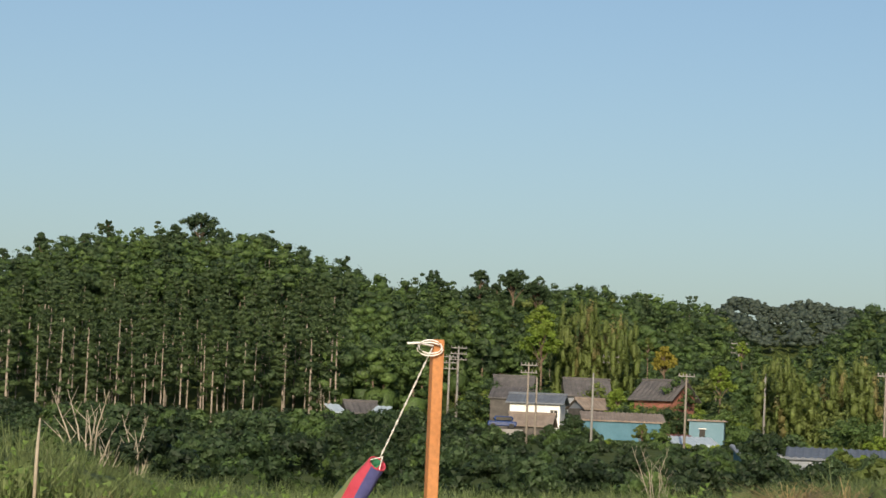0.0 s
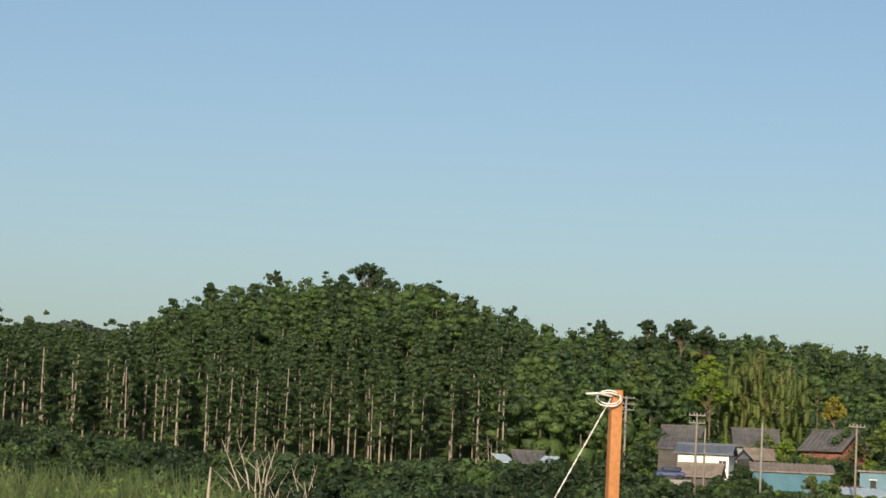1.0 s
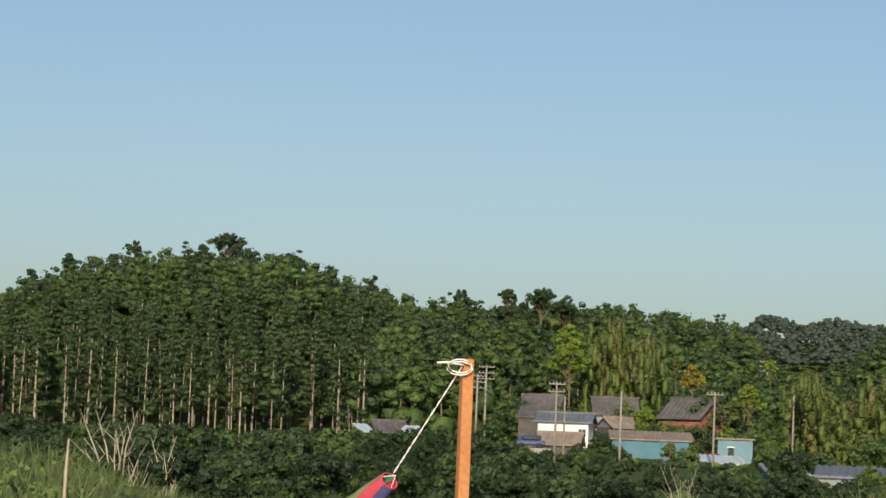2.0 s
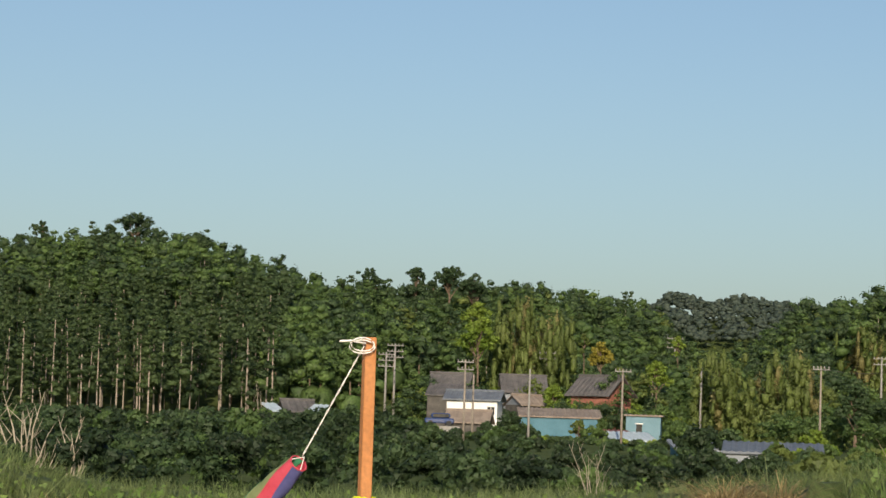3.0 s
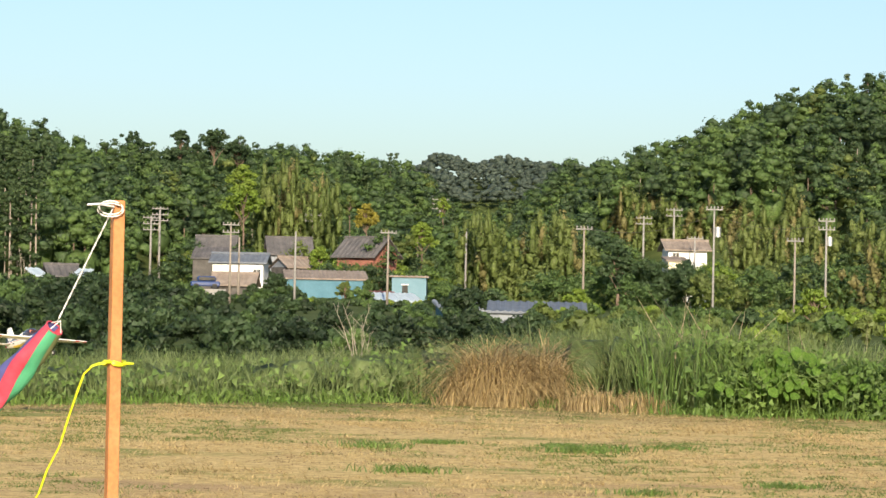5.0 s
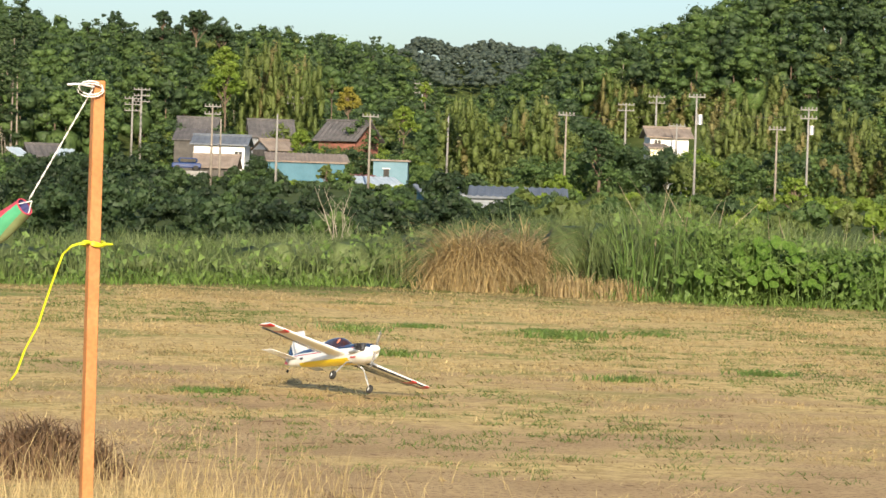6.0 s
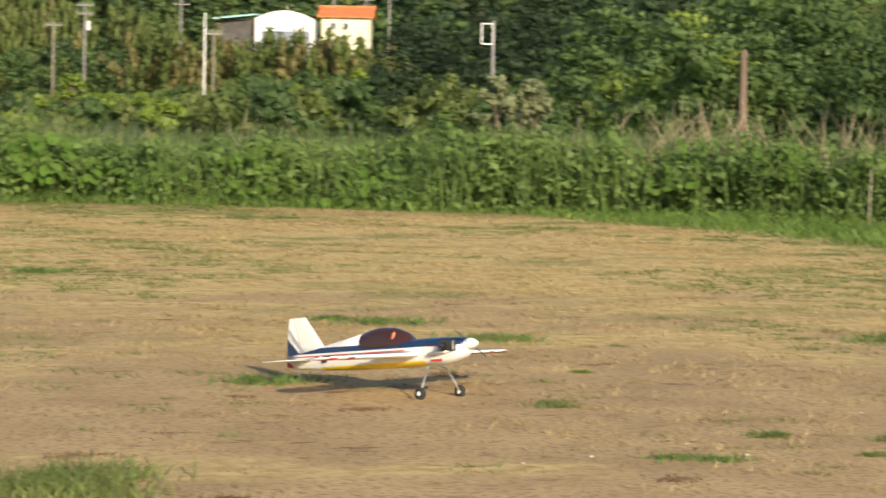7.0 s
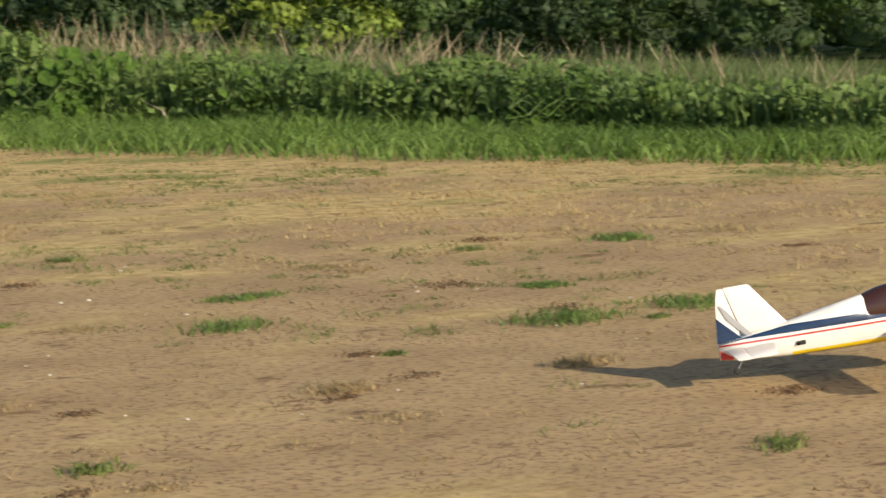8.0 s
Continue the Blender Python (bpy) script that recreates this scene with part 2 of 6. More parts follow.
def part(name, bm, mat, parent=None, label="", smooth=False):
    """Links a bmesh (or a ready mesh) as ONE object under a thing or part."""
    if isinstance(bm, bmesh.types.BMesh):
        me = bpy.data.meshes.new(name)
        bmesh.ops.recalc_face_normals(bm, faces=bm.faces)
        bm.to_mesh(me)
        bm.free()
        for m in mat if isinstance(mat, (list, tuple)) else [mat]:
            me.materials.append(m)
        for p in me.polygons:
            p.use_smooth = smooth
    else:
        me = bm
    ob = new(name, me)
    if parent:
        ob.parent = parent
    if label:
        tagged(ob, label)
    return ob


def thing(name, label, category, m=None, group="", kind=""):
    ob = new(name)
    ob.empty_display_size = 0.1
    if m is not None:
        ob.matrix_world = m
    return tagged(ob, label, category, group, kind)


def box(bm, lo, hi, bevel=0.0, index=0):
    size = [b - a for a, b in zip(lo, hi)]
    r = bmesh.ops.create_cube(bm, size=1, matrix=Matrix.LocRotScale([(a + b) / 2 for a, b in zip(lo, hi)], None, size))
    es = {e for v in r["verts"] for e in v.link_edges}
    for f in {f for v in r["verts"] for f in v.link_faces}:
        f.material_index = index
    if bevel:
        bmesh.ops.bevel(bm, geom=list(es), offset=bevel, segments=1, affect="EDGES")
    return bm


def tube(bm, points, radii, sides=8, caps=True):
    """A tapered tube along points."""
    rings, pts = [], [Vector(p) for p in points]
    for i, p in enumerate(pts):
        d = (pts[min(i + 1, len(pts) - 1)] - pts[max(i - 1, 0)]).normalized()
        u = d.orthogonal().normalized() if abs(d.z) < 0.99 else Vector((1, 0, 0))
        u = (u - d * u.dot(d)).normalized()
        w = d.cross(u)
        r = radii[i] if isinstance(radii, (list, tuple)) else radii
        rings.append([bm.verts.new(p + (u * math.cos(2 * math.pi * k / sides) + w * math.sin(2 * math.pi * k / sides)) * r) for k in range(sides)])
    for a, b in zip(rings, rings[1:]):
        for k in range(sides):
            bm.faces.new((a[k], a[(k + 1) % sides], b[(k + 1) % sides], b[k]))
    if caps:
        bm.faces.new(rings[0][::-1]), bm.faces.new(rings[-1])
    return bm


def unit(n):
    v = RNG.normal(size=(n, 3))
    return v / np.linalg.norm(v, axis=1, keepdims=True)


class Foliage:
    """Points and triangles of leaf sprays and clumps (plain arrays hold blade faces, four points each)."""

    def __init__(self, points, faces):
        self.points, self.faces = points, faces

    def __len__(self):
        return len(self.points)


def core_shape(cuts):
    bm = bmesh.new()
    bmesh.ops.create_icosphere(bm, subdivisions=cuts, radius=1.0)
    v = np.array([q.co for q in bm.verts])
    f = np.array([[q.index for q in t.verts] for t in bm.faces])
    bm.free()
    return v, f


CORES = {1: core_shape(1), 2: core_shape(2), 3: core_shape(3)}


def cores(centres, radii, cuts=1, fill=0.95):
    """Uneven leafy masses that fill the clumps."""
    v, f = CORES[cuts]
    n, m = len(centres), len(v)
    k = RNG.uniform(0.55, 1.2, (n, m, 1))
    pts = np.asarray(centres)[:, None] + v[None] * np.asarray(radii)[:, None] * k * fill
    return Foliage(pts.reshape(-1, 3), (f[None] + m * np.arange(n)[:, None, None]).reshape(-1, 3))


def joined(a, b):
    return Foliage(np.concatenate([a.points, b.points]), np.concatenate([a.faces, b.faces + len(a.points)]))


def leaf_quads(pos, normal, size):
    """Three-cornered leaf sprays at pos, facing normal, of the given sizes."""
    n = len(pos)
    t = np.cross(normal, unit(n))
    t /= np.linalg.norm(t, axis=1, keepdims=True) + 1e-9
    b = np.cross(normal, t)
    s = np.asarray(size).reshape(-1, 1)
    q = RNG.uniform(0.6, 1.25, (3, n, 1))
    c = np.stack([pos + t * s * q[0], pos + (b * 0.8 - t * 0.55) * s * q[1] - normal * s * 0.2, pos - (b * 0.8 + t * 0.55) * s * q[2] - normal * s * 0.2], 1)
    return Foliage(c.reshape(-1, 3), np.arange(3 * n).reshape(-1, 3))


def clumps(centres, radii, per, size, up=0.25, jitter=0.45, cuts=1, fill=0.95):
    """Leaf sprays over ellipsoid clumps. Returns corner points, four a spray."""
    centres, radii = np.asarray(centres, float), np.asarray(radii, float)
    radii = radii * RNG.uniform(0.72, 1.3, radii.shape)
    c, r = np.repeat(centres, per, 0), np.repeat(radii, per, 0)
    d = unit(len(c))
    d[:, 2] += up
    d /= np.linalg.norm(d, axis=1, keepdims=True)
    pos = c + r * d * RNG.uniform(0.62, 1.22, (len(c), 1))
    nrm = d + jitter * unit(len(c))
    nrm /= np.linalg.norm(nrm, axis=1, keepdims=True)
    return joined(cores(centres, radii, cuts, fill), leaf_quads(pos, nrm, RNG.uniform(0.6, 1.25, len(c)) * size))


def quad_mesh(name, corner_sets, mats, smooth=True):
    """One mesh of triangles from sets of sprays and blade faces, a material a set."""
    verts, faces, idx, at = [], [], [], 0
    for i, c in enumerate(corner_sets):
        if not len(c):
            continue
        if isinstance(c, Foliage):
            pts, f = c.points, c.faces
        else:
            pts = np.asarray(c)
            q = np.arange(len(pts)).reshape(-1, 4)
            f = np.concatenate([q[:, [0, 1, 2]], q[:, [0, 2, 3]]])
        verts.append(pts), faces.append(f + at), idx.append(np.full(len(f), i))
        at += len(pts)
    return mesh_of(name, np.concatenate(verts), np.concatenate(faces), mats, np.concatenate(idx), smooth)


def blades(base, height, width, lean, bend=0.5):
    """Grass blades: a base quad and a tip triangle, written as two quads. Returns corner points, four a face."""
    n = len(base)
    a = RNG.uniform(0, 2 * np.pi, n)
    out = np.stack([np.cos(a), np.sin(a), np.zeros(n)], 1)
    a2 = RNG.uniform(0, 2 * np.pi, n)
    side = np.stack([np.cos(a2), np.sin(a2), np.zeros(n)], 1)
    h, w = np.asarray(height).reshape(-1, 1), np.asarray(width).reshape(-1, 1)
    ln = np.asarray(lean).reshape(-1, 1)
    up = np.array([[0, 0, 1.0]])
    mid = base + up * h * 0.55 + out * h * ln * 0.35
    tip = base + up * h * (1 - 0.3 * bend * ln) + out * h * ln * (0.6 + bend)
    f1 = np.stack([base - side * w * 0.5, base + side * w * 0.5, mid + side * w * 0.42, mid - side * w * 0.42], 1)
    f2 = np.stack([mid - side * w * 0.42, mid + side * w * 0.42, tip + side * w * 0.06, tip - side * w * 0.06], 1)
    return np.concatenate([f1.reshape(-1, 3), f2.reshape(-1, 3)])


# ================= the lie of the land =================
# azimuth, elevation of the treetops on the ridge, distance of the ridge
RIDGE = ((-60, 3.0, 380), (-20, 2.9, 380), (-17.2, 3.0, 400), (-16.2, 3.6, 410), (-15, 4.05, 420), (-13.7, 4.35, 420), (-11.9, 4.4, 420),
         (-10.6, 4.45, 420), (-9.2, 4.0, 410), (-8, 3.55, 400), (-6, 3.45, 420), (-4.8, 3.6, 440), (-3.2, 3.55, 460), (-1.8, 3.42, 470),
         (-0.5, 3.25, 480), (0.2, 2.7, 500), (0.9, 2.2, 520), (1.8, 2.5, 480), (2.4, 3.1, 440), (2.8, 3.45, 430), (3.8, 3.42, 420),
         (4.6, 3.75, 410), (5.6, 4.05, 410), (6.2, 4.4, 410), (7.5, 4.95, 420), (9.4, 5.3, 430), (13, 6.0, 440), (60, 6.0, 440))
FAR_TOP = ((-60, 3.1), (-19.5, 3.1), (-18.2, 3.3), (-17.2, 3.0), (-0.8, 3.1), (0.04, 3.6), (0.75, 3.33), (1.4, 3.5), (2.1, 3.42), (4, 3.2), (60, 3.2))
TREE_H, CANOPY_H = 12.0, 10.4
_r, _f = np.array(RIDGE, float), np.array(FAR_TOP, float)


def smooth01(x):
    x = np.clip(x, 0, 1)
    return x * x * (3 - 2 * x)


def land(x, y):
    x, y = np.asarray(x, float), np.asarray(y, float)
    d, az = np.hypot(x, y), np.degrees(np.arctan2(x, y))
    el, rd = np.interp(az, _r[:, 0], _r[:, 1]), np.interp(az, _r[:, 0], _r[:, 2])
    top = EYE_Z + rd * np.tan(np.radians(el)) - CANOPY_H
    z = 0.0118 * np.clip(d - 75, 0, 260)
    start = rd * 0.76
    z = z + (top - z) * smooth01((d - start) / (rd - start)) * (1 - 0.5 * smooth01((d - rd * 1.05) / (rd * 0.6)))
    far = EYE_Z + 1250 * np.tan(np.radians(np.interp(az, _f[:, 0], _f[:, 1]))) - 9
    k = smooth01((d - 850) / 400)
    z = z * (1 - k) + far * k * (1 - 0.6 * smooth01((d - 1350) / 900))
    front = np.abs(az) < 70
    return np.where(front, z, 0.0)


def build_ground():
    az = np.concatenate([np.arange(-180, -30, 6), np.arange(-30, 60, 0.5), np.arange(60, 180.1, 6)])
    rad = np.concatenate([[0.0], np.geomspace(1.2, 60, 40), np.arange(66, 330, 12), np.arange(330, 620, 10), np.geomspace(640, 4500, 26)])
    A, R = np.meshgrid(np.radians(az), rad, indexing="ij")
    X, Y = R * np.sin(A), R * np.cos(A)
    Z = land(X, Y)
    near = (R > 2) & (R < 60)
    Z = Z + near * 0.003 * np.sin(X * 2.3 + 1.1 * np.sin(Y * 1.7)) * np.cos(Y * 1.9)
    n, m = A.shape
    i = (np.arange(n - 1)[:, None] * m + np.arange(m - 1)[None]).ravel()
    me = mesh_of("ground", np.stack([X, Y, Z], -1).reshape(-1, 3), np.stack([i, i + 1, i + m + 1, i + m], 1), GROUND, smooth=True)
    tagged(new("ground", me), "dry sandy field with straw and green patches rising to wooded hills", "ground", kind="structure")


build_ground()

# hedge line round the field: azimuth, distance of its foot, height, distance where the short green grass begins
HEDGE = ((-40, 41, 1.9, 40), (-20, 41, 1.9, 40), (-15.2, 41.5, 1.75, 40.5), (-12.3, 42, 1.05, 41), (-8.6, 42, 0.85, 41), (-4.6, 44.5, 0.9, 43.3),
         (-2.2, 45.5, 1.05, 44.5), (0.4, 46.3, 1.3, 45.5), (2.7, 45, 1.75, 44), (4.6, 43.5, 1.9, 42.5), (7, 43, 1.6, 42), (9.5, 43, 1.25, 42),
         (11.6, 43, 1.4, 42), (17.7, 41.5, 1.55, 40.5), (22.5, 40, 1.55, 36), (28, 37.5, 1.38, 30.5), (33, 34, 1.18, 27.2), (40, 30.5, 0.98, 24.8), (50, 26.5, 0.75, 23.3), (70, 24, 0.75, 21))
_h = np.array(HEDGE, float)


def hedge_at(az):
    return [np.interp(az, _h[:, 0], _h[:, k]) for k in (1, 2, 3)]


# ================= woods =================


def cedar_parts(x, y, h, w, low):
    """Clump centres and radii of conical crowns, stacked and uneven; low: where the crown begins, as a share of the height."""
    z0 = land(x, y)
    cs, rs = [], []
    for k in range(13):
        f = k / 12
        cz = z0 + h * (low + (0.97 - low) * f) + RNG.normal(size=len(x)) * 0.15
        reach = w * (0.62 - 0.56 * f) * RNG.uniform(0.5, 1.15, len(x))
        a = 2.4 * k + RNG.uniform(0, 6.28, len(x))
        rr = w * (0.5 - 0.22 * f) * RNG.uniform(0.75, 1.25, len(x))
        cs.append(np.stack([x + np.cos(a) * reach, y + np.sin(a) * reach, cz], 1))
        rs.append(np.stack([rr, rr, rr * RNG.uniform(0.4, 0.65, len(x))], 1))
    return np.concatenate(cs), np.concatenate(rs)


def dome_parts(x, y, h, w, k=11, rf=0.33, drop=0.42):
    z0 = land(x, y)
    cs, rs = [], []
    for j in range(k):
        a = RNG.uniform(0, 2 * np.pi, len(x))
        q = RNG.uniform(0.15, 1.2 - 0.9 * rf, len(x)) if j else np.zeros(len(x))
        rr = w * RNG.uniform(0.78, 1.2, len(x)) * rf
        cz = z0 + h * (0.96 - drop * q * RNG.uniform(0.6, 1.35, len(x))) - rr * 0.8
        cs.append(np.stack([x + np.cos(a) * q * w, y + np.sin(a) * q * w, cz], 1))
        rs.append(np.stack([rr, rr, rr * 0.62], 1))
    return np.concatenate(cs), np.concatenate(rs)


def scatter(az0, az1, d0, d1, gap, row=None):
    """Places on a jittered net between two azimuths and two distances."""
    out = []
    d = d0
    while d < d1:
        n = max(1, int(d * radians(az1 - az0) / gap))
        a = az0 + (np.arange(n) + RNG.uniform(0.1, 0.9, n)) * (az1 - az0) / n
        dd = d + RNG.uniform(-0.45, 0.45, n) * (row or gap)
        out.append(np.stack([dd * np.sin(np.radians(a)), dd * np.cos(np.radians(a))], 1))
        d += row or gap * 0.9
    return np.concatenate(out)


def trunk_quads(x, y, h, w):
    """Slim three-sided trunks."""
    z = land(x, y) - 0.3
    sets = []
    lean = RNG.normal(size=(len(x), 2)) * 0.25
    for k in range(3):
        a0, a1 = 2 * np.pi * k / 3, 2 * np.pi * (k + 1) / 3
        p = lambda a, zz, ww, s: np.stack([x + np.cos(a) * ww + lean[:, 0] * s, y + np.sin(a) * ww + lean[:, 1] * s, zz], 1)
        sets.append(np.stack([p(a0, z, w, 0), p(a1, z, w, 0), p(a1, z + h, w * 0.5, 1), p(a0, z + h, w * 0.5, 1)], 1).reshape(-1, 3))
    return np.concatenate(sets)


def split(mask, c, r, k):
    """The clumps (k a tree) of the trees in mask."""
    m = np.tile(mask, k)
    return c[m], r[m]


def wood(name, label, pts, cedar_share, per, size, tints, edge=None):
    """A wood; edge: distance within which cedars stand tall with bare trunks."""
    x, y = pts[:, 0], pts[:, 1]
    n = len(x)
    iscedar = RNG.random(n) < cedar_share(x, y)
    front = iscedar & (np.hypot(x, y) < (edge or 0))
    h = TREE_H * RNG.uniform(0.93, 1.05, n) * np.where(front, RNG.uniform(1.2, 1.38, n), 1.0)
    bare = (az_of(x, y) > -13.2) & (az_of(x, y) < -9.6)
    low = np.where(front, np.where(bare, RNG.uniform(0.22, 0.42, n), RNG.uniform(0.04, 0.14, n)), 0.28)
    pick = RNG.random(n)
    mats = [BARK, LEAF_CEDAR, LEAF_DARK, LEAF_BROAD, LEAF_BRIGHT, LEAF_BAMBOO, CEDAR_BARK]
    sets = [trunk_quads(x[~iscedar], y[~iscedar], h[~iscedar] * 0.52, np.full((~iscedar).sum(), 0.2))]
    c, r = cedar_parts(x[iscedar], y[iscedar], h[iscedar], RNG.uniform(1.7, 2.4, iscedar.sum()), low[iscedar])
    sets.append(clumps(c, r, per, size, fill=0.72) if len(c) else np.zeros((0, 3)))
    rest = ~iscedar
    edges = np.cumsum(tints)
    for k in range(4):
        lo = edges[k - 1] if k else 0
        m = rest & (pick >= lo) & (pick < edges[k])
        c, r = dome_parts(x[m], y[m], h[m] * RNG.uniform(0.88, 1.0, m.sum()), RNG.uniform(2.6, 4.2, m.sum()), 13, 0.32, drop=0.5)
        under = np.stack([x[m], y[m], land(x[m], y[m]) + 3.2], 1)
        c, r = np.concatenate([c, under]), np.concatenate([r, np.tile([[2.2, 2.2, 2.8]], (len(under), 1))])
        sets.append(clumps(c, r, per, size * 1.05, fill=0.76) if len(c) else np.zeros((0, 3)))
    sets.append(trunk_quads(x[iscedar], y[iscedar], h[iscedar] * 0.75, RNG.uniform(0.08, 0.15, iscedar.sum())))
    tagged(new(name, quad_mesh(name, sets, mats)), label, "forest", kind="stuff")


def az_of(x, y):
    return np.degrees(np.arctan2(x, y))


def open_stand(p):
    """Leaves the bamboo's slope free of trees."""
    a, d = az_of(p[:, 0], p[:, 1]), np.hypot(p[:, 0], p[:, 1])
    return p[~((a > 3.5) & (a < 9) & (d < 362)) & ~((a > 9) & (a < 15) & (d < 345))]


wood("cedar_forest", "dense dark green cedar forest covering a hill", scatter(-21, -6.5, 318, 424, 3.5, 4.4),
     lambda x, y: np.where((az_of(x, y) < -8.5) & (np.hypot(x, y) < 375), 0.93, 0.06), 23, 0.27, (0.5, 0.5, 0.0, 0), 327)
wood("mixed_forest", "dense mixed green forest on a low ridge", scatter(-6.5, 2.2, 356, 478, 4.4),
     lambda x, y: np.full(len(x), 0.06), 23, 0.28, (0.52, 0.46, 0.0, 0.02))
wood("hill_forest", "dense green broadleaf forest on a steep hill", open_stand(scatter(2.0, 25, 330, 436, 4.7)),
     lambda x, y: np.full(len(x), 0.05), 22, 0.28, (0.5, 0.46, 0.0, 0.04))


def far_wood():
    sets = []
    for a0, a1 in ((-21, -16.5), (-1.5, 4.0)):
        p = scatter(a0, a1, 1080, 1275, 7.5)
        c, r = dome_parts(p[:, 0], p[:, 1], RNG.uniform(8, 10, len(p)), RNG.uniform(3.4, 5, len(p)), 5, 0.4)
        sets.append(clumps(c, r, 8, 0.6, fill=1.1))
    tagged(new("distant_forest", quad_mesh("distant_forest", sets, [LEAF_HAZED, LEAF_HAZED])), "hazy forest on distant hills", "forest", kind="stuff")


far_wood()


def thicket(name, label, az0, az1, d0, d1, gap, top, mats, share, per=36, size=0.34, low=0.6, k=18, rf=0.27, row=None, drop=0.42, fill=0.58, cuts=1):
    """Bushes whose tops keep under a line of sight given by azimuth."""
    p = scatter(az0, az1, d0, d1, gap, row)
    d, az = np.hypot(p[:, 0], p[:, 1]), az_of(p[:, 0], p[:, 1])
    t = np.array(top, float)
    line = EYE_Z + d * np.tan(np.radians(np.interp(az, t[:, 0], t[:, 1])))
    h = (line - land(p[:, 0], p[:, 1])) * RNG.uniform(low, 1.0, len(p))
    h = np.clip(h, 0.8, 9)
    pick = RNG.random(len(p))
    sets, lo = [], 0.0
    for s in share:
        m = (pick >= lo) & (pick < lo + s)
        lo += s
        w = np.clip(h[m] * 0.55, 0.8, 3.2)
        c, r = dome_parts(p[m, 0], p[m, 1], h[m], w, k, rf, drop)
        c[:, 2] = np.maximum(c[:, 2], land(c[:, 0], c[:, 1]) + r[:, 2] * 0.5)
        low_c = np.stack([p[m, 0], p[m, 1], land(p[m, 0], p[m, 1]) + h[m] * 0.25], 1)
        low_r = np.stack([w * 0.24, w * 0.24, h[m] * 0.13], 1)
        low_c, low_r = np.repeat(low_c, 4, 0), np.repeat(low_r, 4, 0)
        low_c = low_c + unit(len(low_c)) * low_r * 1.7
        sets.append(clumps(np.concatenate([c, low_c]), np.concatenate([r, low_r]), per, size, fill=fill, cuts=cuts) if m.any() else np.zeros((0, 3)))
    tagged(new(name, quad_mesh(name, sets, mats)), label, "bushes", kind="stuff")


GREENS = [LEAF_DARK, LEAF_BROAD, LEAF_BRIGHT, LEAF_BAMBOO]
# Dark mix: its first leaf has shade put into the colour.
SHADED_GREENS = [LEAF_SHADED, LEAF_DARK, LEAF_BROAD, LEAF_BAMBOO]
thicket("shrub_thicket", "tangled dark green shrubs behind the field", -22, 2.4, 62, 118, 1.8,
        ((-22, 0.9), (-15, 0.35), (-13, 0.3), (-10.5, 0.4), (-8.5, 0.5), (-6, 0.55), (-4.8, 0.2), (-3, 0.15), (-1.5, 0.1), (0, 0.25), (1, 0.3), (2.4, 0.2)), SHADED_GREENS, (0.5, 0.35, 0.15, 0), per=54, size=0.085, k=20, rf=0.25, row=9.5, low=0.66)
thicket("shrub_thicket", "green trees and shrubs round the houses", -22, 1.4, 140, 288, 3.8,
        ((-22, 1.5), (-15, 0.7), (-12, 0.75), (-9, 0.8), (-8.7, 0.86), (-8.3, 0.78), (-7.6, 0.86), (-7, 0.95), (-5.3, 0.62), (-4.9, 0.45), (-3, 0.4), (-1.7, 0.22), (-0.1, 0.3), (0.2, 0.7), (1.4, 0.75)), SHADED_GREENS, (0.4, 0.4, 0.19, 0.01), per=28, size=0.18, k=17, rf=0.27, row=17, low=0.76)
thicket("shrub_thicket", "green trees and shrubs round the houses", 1.4, 22, 75, 250, 3.2,
        ((1.4, 0.4), (3, 0.35), (5, 0.3), (8, 0.35), (9.5, 0.4), (12, 0.9), (15, 1.1), (16.5, 1.0), (22, 1.2)), GREENS, (0.06, 0.46, 0.19, 0.29), per=28, size=0.18, k=17, rf=0.27, row=17, low=0.76)
thicket("village_trees", "mixed green trees behind the houses", -6, 4.4, 314, 372, 4.6,
        ((-6, 1.9), (-4, 1.7), (-2, 1.9), (-1, 2.0), (0.5, 1.9), (4.4, 1.9)), GREENS, (0.3, 0.48, 0.09, 0.13), per=26, size=0.21, k=16, rf=0.28, row=9)
thicket("village_trees", "mixed green trees below the hill", 2, 16, 255, 330, 4.8,
        ((2, 1.6), (4.6, 1.15), (5.6, 1.2), (6.4, 1.5), (9, 1.7), (10, 1.5), (11.5, 1.35), (15, 1.4), (16, 1.7)), GREENS, (0.25, 0.47, 0.08, 0.2), per=26, size=0.21, k=16, rf=0.28, row=10)
thicket("grove", "tall dark green trees behind the reeds", 19.5, 56, 57, 70, 2.6,
        ((19.5, 2.8), (21, 4.2), (60, 4.2)), GREENS, (0.1, 0.76, 0.09, 0.05), per=84, size=0.085, k=40, rf=0.2, row=4.4, drop=0.75, fill=0.45)
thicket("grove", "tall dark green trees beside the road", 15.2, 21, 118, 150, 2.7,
        ((15.2, 2.0), (15.7, 3.2), (17, 4.2), (21, 4.4)), SHADED_GREENS, (0.95, 0.05, 0.0, 0), per=60, size=0.1, k=40, rf=0.2, row=11, drop=0.75)


